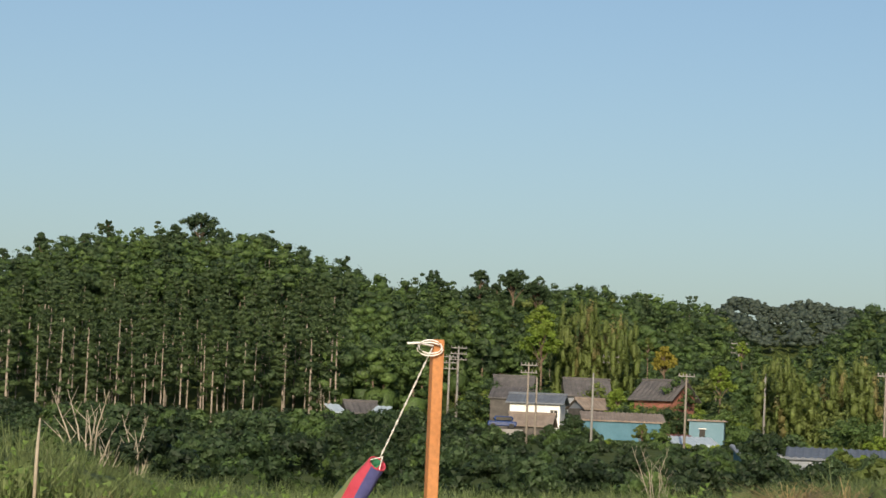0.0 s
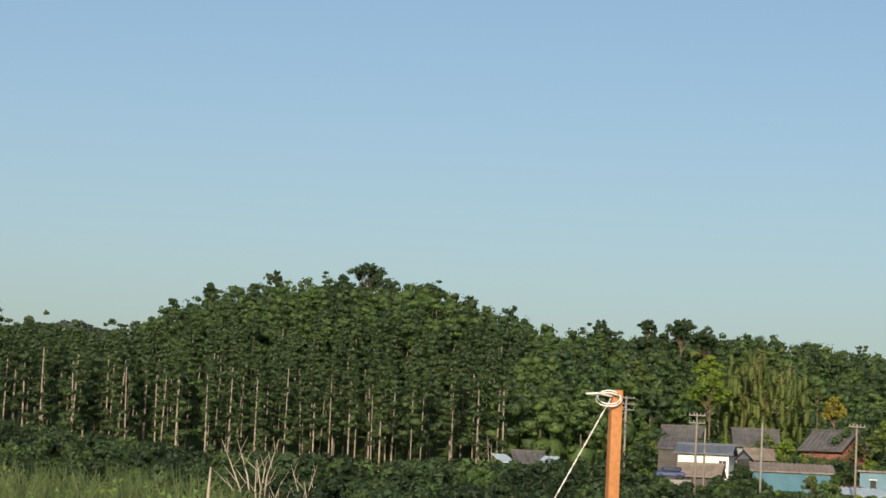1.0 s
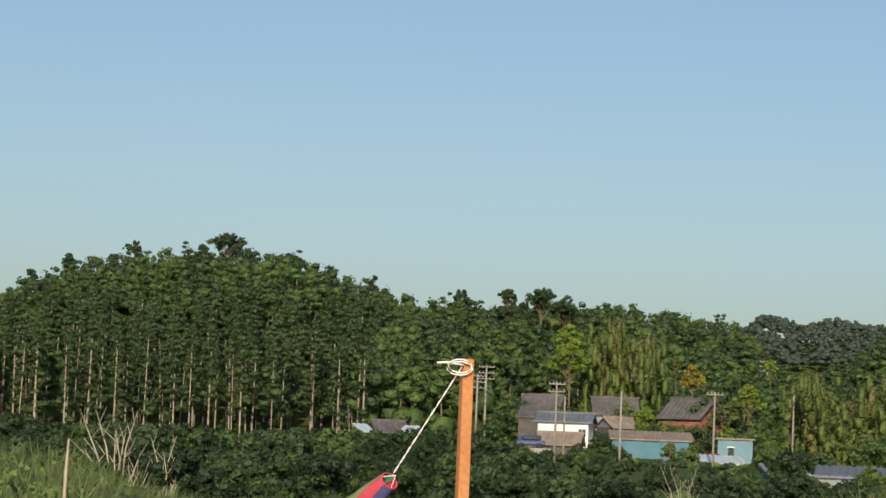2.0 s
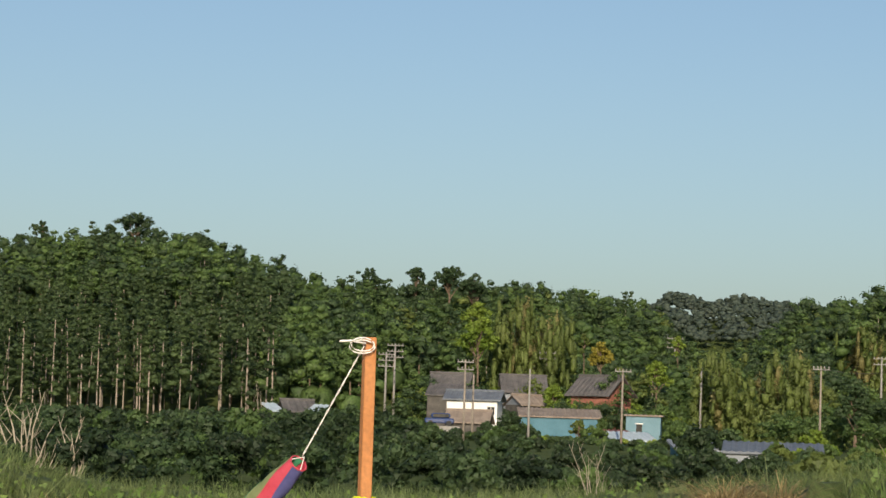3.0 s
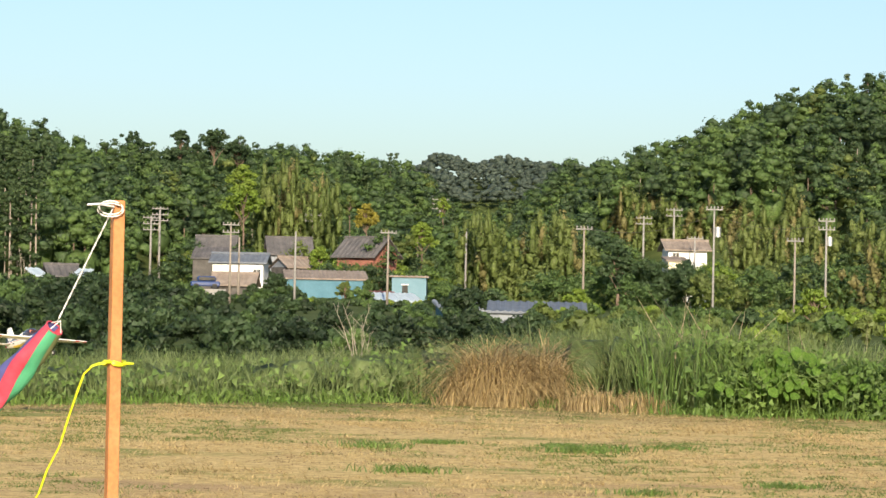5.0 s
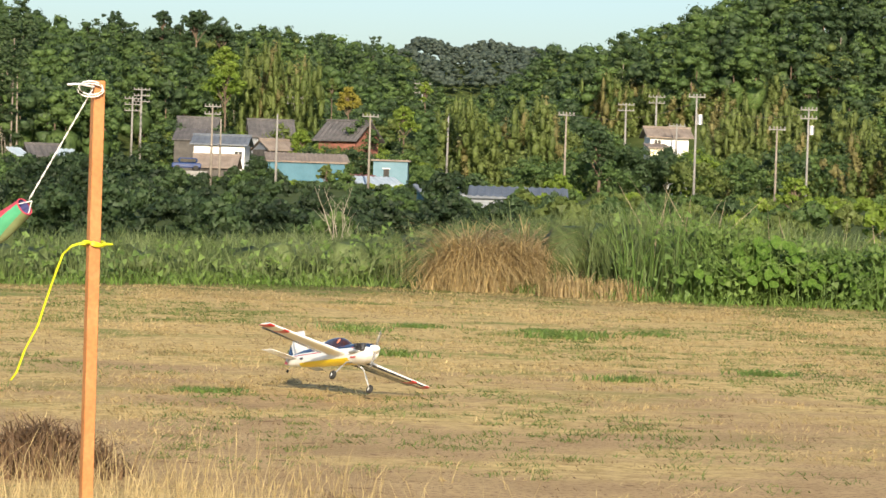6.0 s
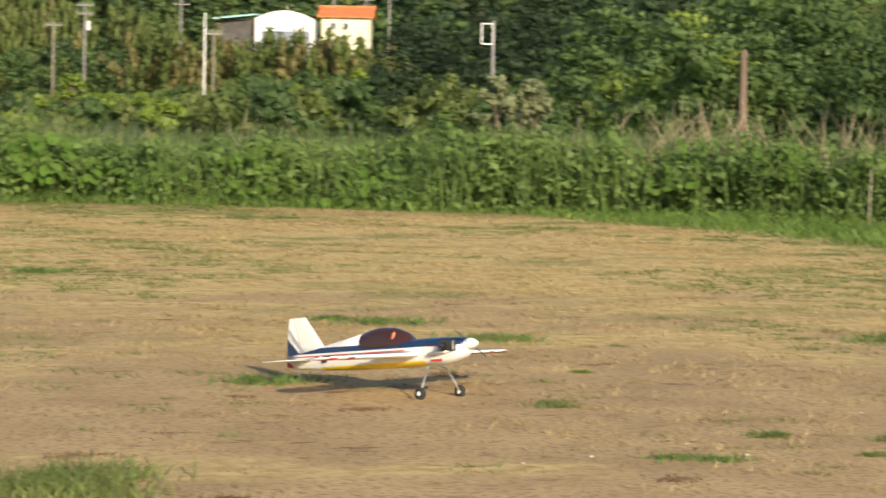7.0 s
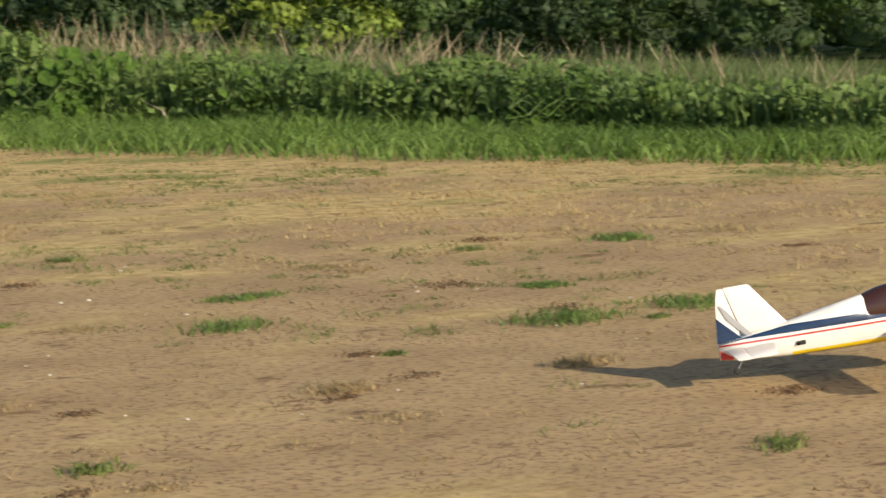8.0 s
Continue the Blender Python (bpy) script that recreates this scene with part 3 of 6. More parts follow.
thicket("garden_shrubs", "bright green garden shrubs before the barn", -2.75, -0.1, 297, 306, 2.6, ((-2.75, 1.1), (-2.3, 1.25), (-1.6, 1.22), (-1.3, 1.1), (-0.7, 1.08), (-0.1, 1.2)), GREENS, (0.25, 0.45, 0.25, 0.05), per=50, size=0.13, low=0.85)
thicket("garden_shrubs", "green garden shrubs round the sheds", -5.3, 0.4, 262, 272, 2.6, ((-5.3, 0.4), (-4.6, 0.35), (-4.1, 0.45), (-3.5, 0.6), (-3.05, 0.6), (-2.95, 0.32), (-1.95, 0.36), (-1.8, 0.62), (-1.55, 0.66), (-1.4, 0.0), (-0.3, 0.0), (-0.15, 0.7), (0.4, 0.75)), GREENS, (0.4, 0.5, 0.08, 0.02), per=50, size=0.12, low=0.8)


thicket("garden_shrubs", "green shrubs before the white house", 4.4, 6.4, 266, 276, 2.6, ((4.4, 1.5), (5.0, 1.42), (5.1, 1.18), (5.3, 1.18), (5.42, 1.44), (6.4, 1.44)), GREENS, (0.4, 0.45, 0.1, 0.05), per=60, size=0.13, low=0.85)


def bamboo_grove(label, places, mat_share, d, height):
    """Leaning feathery plumes, close together. places: azimuth, elevation of the top."""
    kinds = ([], []), ([], [])
    for az, el in places:
        for _ in range(11):
            p = spot(az + RNG.uniform(-0.35, 0.35), d + RNG.uniform(-8, 8))
            z0 = float(land(p.x, p.y))
            top = rise(el, d) + RNG.uniform(-3.0, 0.2)
            h = min(top - z0, height)
            lean = RNG.normal(size=2) * 0.9
            cs, rs = kinds[int(RNG.random() < mat_share)]
            for k in range(6):
                f = k / 5
                r = (0.3 + 0.34 * math.sin(math.pi * (0.2 + 0.75 * (1 - f)))) * RNG.uniform(0.75, 1.2)
                cs.append((p.x + lean[0] * f * f + RNG.normal() * 0.25, p.y + lean[1] * f * f, top - h * (1 - f) * 0.8 - 0.9))
                rs.append((r, r, h * 0.15 * RNG.uniform(0.8, 1.3)))
    sets = [clumps(cs, rs, 34, 0.22, up=0.1, jitter=0.35, fill=0.7) if cs else np.zeros((0, 3)) for cs, rs in kinds]
    tagged(new("bamboo_grove", quad_mesh("bamboo_grove", sets, [LEAF_BAMBOO, LEAF_TAN])), label, "bamboo", kind="stuff")


bamboo_grove("feathery yellow-green bamboo behind the houses", [(-3.75 + 0.25 * k, 2.95 + 0.3 * math.sin(1.3 * k)) for k in range(6)], 0.2, 340, 14)
bamboo_grove("yellow-green bamboo plumes below the hill", [(0.7 + 0.3 * k, 1.9 + 0.45 * math.sin(1.1 * k + 1)) for k in range(8)], 0.1, 300, 12)
bamboo_grove("pale tan bamboo stand on the hillside", [(3.9 + 0.3 * k, 2.75 + 0.2 * math.sin(2.1 * k)) for k in range(14)], 0.3, 368, 12)
bamboo_grove("yellow-green bamboo plumes on the slope", [(6.6 + 0.3 * k, 2.1 + 0.3 * math.sin(1.7 * k)) for k in range(12)], 0.2, 320, 13)
bamboo_grove("tan dry bamboo beside the road", [(9.7 + 0.32 * k, 1.7 + 0.15 * math.sin(1.9 * k)) for k in range(18)], 0.4, 240, 9)


def crown_bits(cs, rs):
    """Breaks each clump of a crown into smaller ones."""
    cs, rs = np.repeat(np.array(cs), 6, 0), np.repeat(np.array(rs), 6, 0)
    cs = cs + unit(len(cs)) * rs * 0.75
    return cs, rs * RNG.uniform(0.34, 0.55, (len(rs), 1))


def tree(label, az, el_top, d, width, height, leaf, per=60, size=0.4, k=14, trunk=0.2, group="", flat=0.0):
    p = spot(az, d)
    z0 = float(land(p.x, p.y))
    top = rise(el_top, d)
    h = min(top - z0, height) if height else top - z0
    base = max(z0, top - h)
    t = thing("tree", label, "tree", pose(p.x, p.y, z0), group)
    bm = bmesh.new()
    tube(bm, [(0, 0, -0.3), (0.1, 0, (top - z0) * 0.4), (0, 0.1, (top - z0) * 0.8)], [trunk, trunk * 0.7, trunk * 0.25], 7)
    cs, rs = [], []
    for j in range(k):
        a, f = j * 2.4, (j + 0.5) / k
        q = width * 0.62 * math.sqrt(f) if j else 0
        rr = width * RNG.uniform(0.28, 0.42)
        cz = top - z0 - rr * 0.7 - h * 0.7 * (f * (1 - flat) + flat * RNG.random() ** 1.4) * RNG.uniform(0.6, 1.05)
        c = (math.cos(a) * q, math.sin(a) * q, cz)
        tube(bm, [(0, 0, max(0.3, cz - rr * 2)), (c[0] * 0.6, c[1] * 0.6, cz - rr * 0.6), c], [trunk * 0.35, trunk * 0.22, trunk * 0.08], 5, False)
        cs.append(c), rs.append((rr, rr, rr * 0.72))
    part("trunk", bm, BARK, t)
    part("crown", quad_mesh("crown", [clumps(*crown_bits(cs, rs), per // 2, size * 0.5, fill=0.6)], [leaf]), None, t)
    return t


tree("fresh light green broadleaf tree behind the houses", -4.28, 3.2, 330, 3.3, 10.5, LEAF_BRIGHT, 80, 0.42, 20)
tree("golden yellow tree among the village trees", -1.58, 2.43, 335, 2.0, 4.5, LEAF_YELLOW, 70, 0.34)
tree("round yellow-green tree among the village trees", -0.36, 2.05, 318, 2.1, 4.5, LEAF_BRIGHT, 70, 0.34)
tree("round bright green tree beside the barn", -2.6, 1.46, 303, 2.0, 5, LEAF_BRIGHT, 80, 0.33)
tree("small light green tree among the village trees", -1.95, 2.6, 350, 1.0, 3.5, LEAF_BAMBOO, 60, 0.33, 8)
tree("small light green tree on the slope", 0.1, 2.6, 380, 1.4, 4, LEAF_BRIGHT, 60, 0.36, 8)
for az, el, w, h in ((-11.85, 4.9, 3.8, 5), (-12.4, 4.62, 2.4, 5), (-13.86, 4.72, 1.1, 7), (-14.4, 4.4, 0.8, 6), (-15.3, 4.3, 1.6, 6), (-16.1, 3.95, 1.1, 7), (-10.5, 4.5, 2.6, 5)):
    tree("tall dark pine on the ridge", az, el, 412, w, h, LEAF_DARK, 60, 0.42, 14, 0.22, "pines on the ridge", 0.55)
for az, el, w, h in ((-6.72, 3.9, 3.0, 7), (-5.68, 3.95, 2.1, 6), (-4.95, 4.05, 2.9, 6), (-4.4, 3.8, 3.2, 6), (-7.3, 3.6, 1.3, 7), (-5.3, 3.65, 2.2, 7)):
    tree("tall dark pine with a bare trunk", az, el, 404, w, h, LEAF_DARK, 60, 0.42, 16, 0.3, "pines on the ridge", 0.6)
tree("dark pine standing on the hill crest", 9.3, 5.42, 428, 1.6, 6, LEAF_DARK, 50, 0.5, 9)
tree("bushy shrub with pale blossom behind the reeds", 17.42, 0.95, 62, 0.62, 1.6, LEAF_PALE, 80, 0.1, 12, 0.05, "blossoming shrubs")
tree("bushy shrub with pale blossom behind the reeds", 18.25, 0.86, 62, 0.7, 1.6, LEAF_PALE, 80, 0.1, 12, 0.05, "blossoming shrubs")
tree("green tree before the white house", -3.52, 0.86, 268, 1.9, 4, LEAF_DARK, 90, 0.24, 16)
tree("bushy olive-green tree before the teal shed", -2.02, 0.7, 268, 1.1, 3.4, LEAF_BAMBOO, 80, 0.22, 12)
tree("green bush before the white house", -4.05, 0.6, 268, 1.2, 3, LEAF_DARK, 80, 0.24, 12)
tree("green tree beside the small blue building", -1.52, 0.74, 272, 1.0, 3.4, LEAF_BROAD, 80, 0.22, 12)
tree("green bushy tree beside the small blue building", 0.15, 0.75, 268, 1.9, 4, LEAF_BROAD, 90, 0.24, 16)
tree("dark bushy tree beside the white house", 3.95, 1.75, 262, 2.3, 7, LEAF_DARK, 80, 0.4, 14)
tree("bright green shrub below the utility poles", 8.2, 0.78, 180, 1.5, 3, LEAF_BRIGHT, 70, 0.25, 10)
tree("bright green shrub below the utility poles", 3.1, 0.68, 190, 1.5, 3, LEAF_BRIGHT, 70, 0.25, 10)


def bare_tree(label, az, d, el_top, el_base, spread, limbs, r0=0.045):
    p = spot(az, d)
    z0 = min(float(land(p.x, p.y)), rise(el_base, d))
    h = rise(el_top, d) - z0
    t = thing("dead_tree", label, "tree", pose(p.x, p.y, z0))
    for j in range(limbs):
        bm = bmesh.new()
        a = 2.399 * j
        s = spread * (0.4 + 0.6 * ((j * 7) % 5) / 4)
        tip = Vector((math.cos(a) * s, math.sin(a) * s * 0.6, h * (0.45 + 0.55 * ((j * 3) % 4) / 3)))
        pts = [Vector((0, 0, -0.2)), tip * 0.3 + Vector((0, 0, h * 0.08)), tip * 0.65 + Vector((0.1 * math.sin(j), 0, 0.03)), tip]
        tube(bm, pts, [r0, r0 * 0.84, r0 * 0.55, r0 * 0.16], 6)
        for q in range(3):
            b0 = pts[1].lerp(pts[3], 0.35 + 0.22 * q)
            tube(bm, [b0, b0 + Vector((math.cos(a + 2 * q + 1) * s * 0.4, math.sin(a + 2 * q) * 0.2, h * 0.16))], [r0 * 0.35, r0 * 0.1], 5)
        part("limb", bm, DEADWOOD, t, smooth=True)


bare_tree("bare bleached dead tree in the thicket", -14.0, 60, 0.9, -0.9, 1.3, 11, 0.035)
bare_tree("bare bleached dead shrub in the thicket", -13.0, 60, 0.4, -0.9, 0.8, 6, 0.03)
bare_tree("bare bleached dead shrub behind the reeds", -1.68, 58, 0.2, -0.9, 0.75, 10, 0.014)
bare_tree("leafless grey tree before the wood", -9.0, 230, 1.3, 0.2, 1.0, 4)

# ================= houses =================


def ribbed(bm, p0, p1, p2, p3, step):
    """A roof sheet with ribs running from the edge p0-p1 to the edge p3-p2."""
    p0, p1, p2, p3 = (Vector(p) for p in (p0, p1, p2, p3))
    n = max(2, int((p1 - p0).length / step)) * 3
    rows_ = []
    for i in range(n + 1):
        f = i / n
        up = 0.23 if i % 3 == 1 else 0.15
        a, b = p0.lerp(p1, f), p3.lerp(p2, f)
        rows_.append([bm.verts.new(a + Vector((0, 0, 0.02))), bm.verts.new(a + Vector((0, 0, up))), bm.verts.new(b + Vector((0, 0, up))), bm.verts.new(b + Vector((0, 0, 0.02)))])
    for a, b in zip(rows_, rows_[1:]):
        for k in range(4):
            bm.faces.new((a[k], a[(k + 1) % 4], b[(k + 1) % 4], b[k]))
    bm.faces.new(rows_[0]), bm.faces.new(rows_[-1])


def gable_house(label, az, d, base_el, width, depth, wall_h, roof_h, turn, wall, roof, over=0.35, windows=(), name="house", ridge_trim=None, gable=None):
    """A house whose ridge runs along its local x. windows: x, z, width, height on the face towards -y."""
    p = spot(az, d)
    z = max(rise(base_el, d), float(land(p.x, p.y)) - 0.3)
    z0 = float(land(p.x, p.y))
    t = thing(name, label, "house", pose(p.x, p.y, z, 0, 0, -az + turn))
    w, q = width / 2, depth / 2
    bm = bmesh.new()
    box(bm, (-w, -q, z0 - z - 0.5), (w, q, wall_h))
    part("wall", bm, wall, t)
    for s in (-1, 1):
        bm = bmesh.new()
        g = [bm.verts.new(v) for v in ((s * (w - 0.01), -q, wall_h), (s * (w - 0.01), q, wall_h), (s * (w - 0.01), 0, wall_h + roof_h))]
        g2 = [bm.verts.new(v.co - Vector((s * 0.15, 0, 0))) for v in g]
        bm.faces.new(g), bm.faces.new(g2)
        for i in range(3):
            bm.faces.new((g[i], g[(i + 1) % 3], g2[(i + 1) % 3], g2[i]))
        part("gable_wall", bm, gable or wall, t)
    slope = roof_h / q
    for s in (-1, 1):
        bm = bmesh.new()
        ye, ze = s * (q + over), wall_h - slope * over
        a = [(-w - over, 0, wall_h + roof_h), (w + over, 0, wall_h + roof_h), (w + over, ye, ze), (-w - over, ye, ze)]
        ribbed(bm, *a, 0.6)
        part("roof", bm, roof, t)
    bm = bmesh.new()
    tube(bm, [(-w - over - 0.05, 0, wall_h + roof_h + 0.2), (w + over + 0.05, 0, wall_h + roof_h + 0.2)], 0.16, 6)
    part("ridge", bm, ridge_trim or roof, t)
    for x, zz, ww, hh in windows:
        bm = bmesh.new()
        box(bm, (x - ww / 2, -q - 0.03, zz), (x + ww / 2, -q + 0.02, zz + hh))
        win = part("window", bm, GLASS_DARK, t)
        bm = bmesh.new()
        for lo, hi in (((x - ww / 2 - 0.08, -q - 0.06, zz - 0.08), (x + ww / 2 + 0.08, -q + 0.01, zz)), ((x - ww / 2 - 0.08, -q - 0.06, zz + hh), (x + ww / 2 + 0.08, -q + 0.01, zz + hh + 0.08)),
                       ((x - ww / 2 - 0.08, -q - 0.06, zz), (x - ww / 2, -q + 0.01, zz + hh)), ((x + ww / 2, -q - 0.06, zz), (x + ww / 2 + 0.08, -q + 0.01, zz + hh)), ((x - 0.03, -q - 0.05, zz), (x + 0.03, -q + 0.01, zz + hh))):
            box(bm, lo, hi)
        part("frame", bm, STEEL, win)
    return t


def flat_shed(label, az, d, base_el, width, depth, h_front, h_back, turn, wall, roof, over=0.25, windows=(), name="shed"):
    """A shed with a single-pitch roof falling towards -y."""
    p = spot(az, d)
    z0 = float(land(p.x, p.y))
    z = max(rise(base_el, d), z0 - 0.3)
    t = thing(name, label, "shed", pose(p.x, p.y, z, 0, 0, -az + turn))
    w, q = width / 2, depth / 2
    bm = bmesh.new()
    v = [bm.verts.new(c) for c in ((-w, -q, z0 - z - 0.5), (w, -q, z0 - z - 0.5), (w, q, z0 - z - 0.5), (-w, q, z0 - z - 0.5), (-w, -q, h_front), (w, -q, h_front), (w, q, h_back), (-w, q, h_back))]
    for f in ((0, 1, 5, 4), (1, 2, 6, 5), (2, 3, 7, 6), (3, 0, 4, 7), (0, 3, 2, 1)):
        bm.faces.new([v[i] for i in f])
    part("wall", bm, wall, t)
    bm = bmesh.new()
    g = (h_back - h_front) / depth
    a = [(-w - over, -q - over, h_front - g * over), (w + over, -q - over, h_front - g * over), (w + over, q + over, h_back + g * over), (-w - over, q + over, h_back + g * over)]
    ribbed(bm, *a, 0.5)
    part("roof", bm, roof, t)
    for x, zz, ww, hh in windows:
        bm = bmesh.new()
        box(bm, (x - ww / 2, -q - 0.03, zz), (x + ww / 2, -q + 0.02, zz + hh))
        win = part("window", bm, GLASS_DARK, t)
        for name_, za in (("sill", zz - 0.1), ("lintel", zz + hh)):
            bm = bmesh.new()
            box(bm, (x - ww / 2 - 0.1, -q - 0.06, za), (x + ww / 2 + 0.1, -q + 0.01, za + 0.1))
            part(name_, bm, WALL_WHITE, win)
    return t


D = 300
gable_house("white plastered house with a blue-grey roof", -4.31, D, 0.55, 5.8, 4.5, 2.6, 0.85, -8, WALL_WHITE, ROOF_BLUE, 0.45, ((2.2, 0.9, 0.8, 0.9),))
gable_house("dark old house with grey tiled roof", -4.84, 318, 0.75, 4.3, 5, 2.6, 2.0, -8, WALL_DARK, ROOF_TILE, 0.45, ridge_trim=ROOF_TILE)
flat_shed("dark boarded wing with grey tiled roof", -4.86, 312, 0.75, 5.0, 3, 2.0, 3.2, -8, WALL_DARK, ROOF_TILE)
gable_house("long low house with grey tiled roof", -3.27, 325, 1.0, 5.0, 5, 1.5, 1.8, 6, WALL_GREY, ROOF_TILE, 0.45)
gable_house("old barn with grey tiled roof and rust-red boarded gable", -1.55, 312, 0.85, 5.2, 5.0, 2.3, 1.9, -34, WALL_RED, ROOF_TILE, 0.6, name="barn")
gable_house("low house with a weathered pale roof", -3.18, 306, 0.85, 3.4, 4, 0.6, 1.0, 30, WALL_DARK, ROOF_BROWN, 0.3, gable=WALL_GREY)
gable_house("low shed with a weathered grey roof", -4.42, 290, 0.38, 4.4, 4, 0.9, 1.1, -8, WALL_DARK, ROOF_BROWN, 0.4, name="shed")
flat_shed("long teal sheet-metal shed with brown roof", -2.45, 285, 0.12, 8.6, 4, 2.9, 3.75, 4, WALL_TEAL, ROOF_BROWN, windows=((-3.5, 0.8, 0.8, 0.9),))
flat_shed("small pale blue sheet-metal building with a window", -0.6, 275, 0.27, 3.6, 3, 2.5, 2.55, -3, WALL_PALE, ROOF_BROWN, windows=((-0.42, 0.75, 0.6, 0.95),))
flat_shed("low outbuilding with a pale sheet roof", -0.9, 266, -0.12, 4.4, 3.6, 0.75, 1.5, 16, WALL_TEAL, ROOF_PALE)
flat_shed("low outbuilding with a maroon sheet roof", -1.25, 270, -0.05, 3.4, 2.6, 1.2, 1.65, 16, WALL_DARK, ROOF_MAROON)
flat_shed("low grey sheet-roofed shed in the thicket", 2.2, 170, -0.5, 6.0, 4, 0.9, 1.5, 0, WALL_GREY, ROOF_BLUE)
flat_shed("low blue-grey shed in the thicket", 0.5, 180, -0.35, 2.8, 3, 0.9, 1.4, 10, WALL_TEAL, WALL_GREY)
gable_house("low dark house with a grey roof half hidden by trees", -8.2, 300, 0.35, 3.2, 4, 1.7, 1.1, 12, WALL_DARK, ROOF_TILE, 0.4)
flat_shed("low shed with a pale sheet roof half hidden by trees", -8.72, 296, 0.42, 1.3, 2.0, 1.2, 1.9, 25, WALL_DARK, ROOF_PALE)
flat_shed("low shed with a pale sheet roof half hidden by trees", -7.75, 295, 0.42, 1.4, 2.0, 1.2, 1.9, -22, WALL_DARK, ROOF_PALE)
gable_house("white house with pale grey roof among trees", 5.4, 285, 1.1, 4.2, 4, 2.1, 0.8, 10, WALL_WHITE, ROOF_BROWN, 0.5, ((-1.3, 1.0, 0.7, 0.7),))
flat_shed("cream lean-to beside the white house", 5.2, 280, 0.95, 2.0, 3, 1.5, 1.9, 10, WALL_CREAM, ROOF_BROWN)
gable_house("large house with cream walls and orange tiled roof", 14.15, 300, 1.5, 5.4, 5, 3.0, 0.95, -4, WALL_CREAM, ROOF_ORANGE, 0.5, ((-1.4, 1.5, 0.55, 0.7), (0.0, 1.5, 0.55, 0.7)))


def hall():
    """A white hall with a barrel roof and a pale green side roof."""
    d = 302
    p = spot(12.85, d)
    z, z0 = rise(1.45, d), float(land(p.x, p.y))
    t = thing("hall", "white sheet-metal hall with curved roof and pale green side roof", "building", pose(p.x, p.y, z, 0, 0, -12.85 - 4))
    bm = bmesh.new()
    n, w, q = 14, 3.35, 5.0
    prof = [(-w, z0 - z - 0.5)] + [(-w + 2 * w * i / n, 2.75 + 0.95 * math.sin(math.pi * i / n) ** 0.9) for i in range(n + 1)] + [(w, z0 - z - 0.5)]
    fr, bk = [bm.verts.new((x, -q, zz)) for x, zz in prof], [bm.verts.new((x, q, zz)) for x, zz in prof]
    bm.faces.new(fr), bm.faces.new(bk)
    for i in range(len(prof) - 1):
        bm.faces.new((fr[i], fr[i + 1], bk[i + 1], bk[i]))
    part("wall", bm, WALL_WHITE, t)
    bm = bmesh.new()
    box(bm, (-2.6, -q - 0.06, z0 - z - 0.4), (2.9, -q + 0.02, 1.35))
    part("shutter", bm, WALL_GREY, t, "grey roller shutter")
    bm = bmesh.new()
    v = [bm.verts.new(c) for c in ((-8.2, -q, 2.55), (-w - 0.02, -q, 3.1), (-w - 0.02, q, 3.4), (-8.2, q, 2.8))]
    v2 = [bm.verts.new(x.co + Vector((0, 0, 0.2))) for x in v]
    bm.faces.new(v), bm.faces.new(v2)
    for i in range(4):
        bm.faces.new((v[i], v[(i + 1) % 4], v2[(i + 1) % 4], v2[i]))
    part("side_roof", bm, ROOF_TEAL, t, "pale green side roof")
    bm = bmesh.new()
    box(bm, (-8.0, -q + 1.3, z0 - z - 0.5), (-w - 0.03, q - 0.3, 2.6))
    part("side_wall", bm, WALL_DARK, t)


hall()


def terrace():
    """A low stone terrace that carries the car."""
    p = spot(-5.08, 286)
    z0, z1 = float(land(p.x, p.y)), rise(0.45, 286)
    bm = bmesh.new()
    box(bm, (-2.2, -1.4, z0 - z1 - 0.4), (2.2, 1.4, 0.0), 0.05)
    ob = part("terrace", bm, CONCRETE)
    ob.matrix_world = pose(p.x, p.y, z1, 0, 0, 10)
    tagged(ob, "low grey concrete terrace beside the white house", "terrace", kind="structure")


terrace()


def parked_car():
    d = 286
    p = spot(-5.08, d)
    t = thing("car", "dark blue car parked beside the white house", "car", pose(p.x, p.y, rise(0.45, d), 0, 0, 10))
    bm = bmesh.new()
    box(bm, (-1.6, -0.7, 0.3), (1.6, 0.7, 0.85), 0.12)
    box(bm, (-0.9, -0.62, 0.85), (1.2, 0.62, 1.4), 0.18)
    part("body", bm, CAR_BLUE, t)
    bm = bmesh.new()
    box(bm, (-0.7, -0.64, 0.95), (1.0, -0.6, 1.3))
    part("window", bm, GLASS_DARK, t)
    for x in (-1.0, 1.0):
        for y in (-0.7, 0.7):
            bm = bmesh.new()
            tube(bm, [(x, y - 0.09, 0.3), (x, y + 0.09, 0.3)], 0.3, 14)
            part("wheel", bm, RUBBER, t)


parked_car()

# ================= utility poles =================


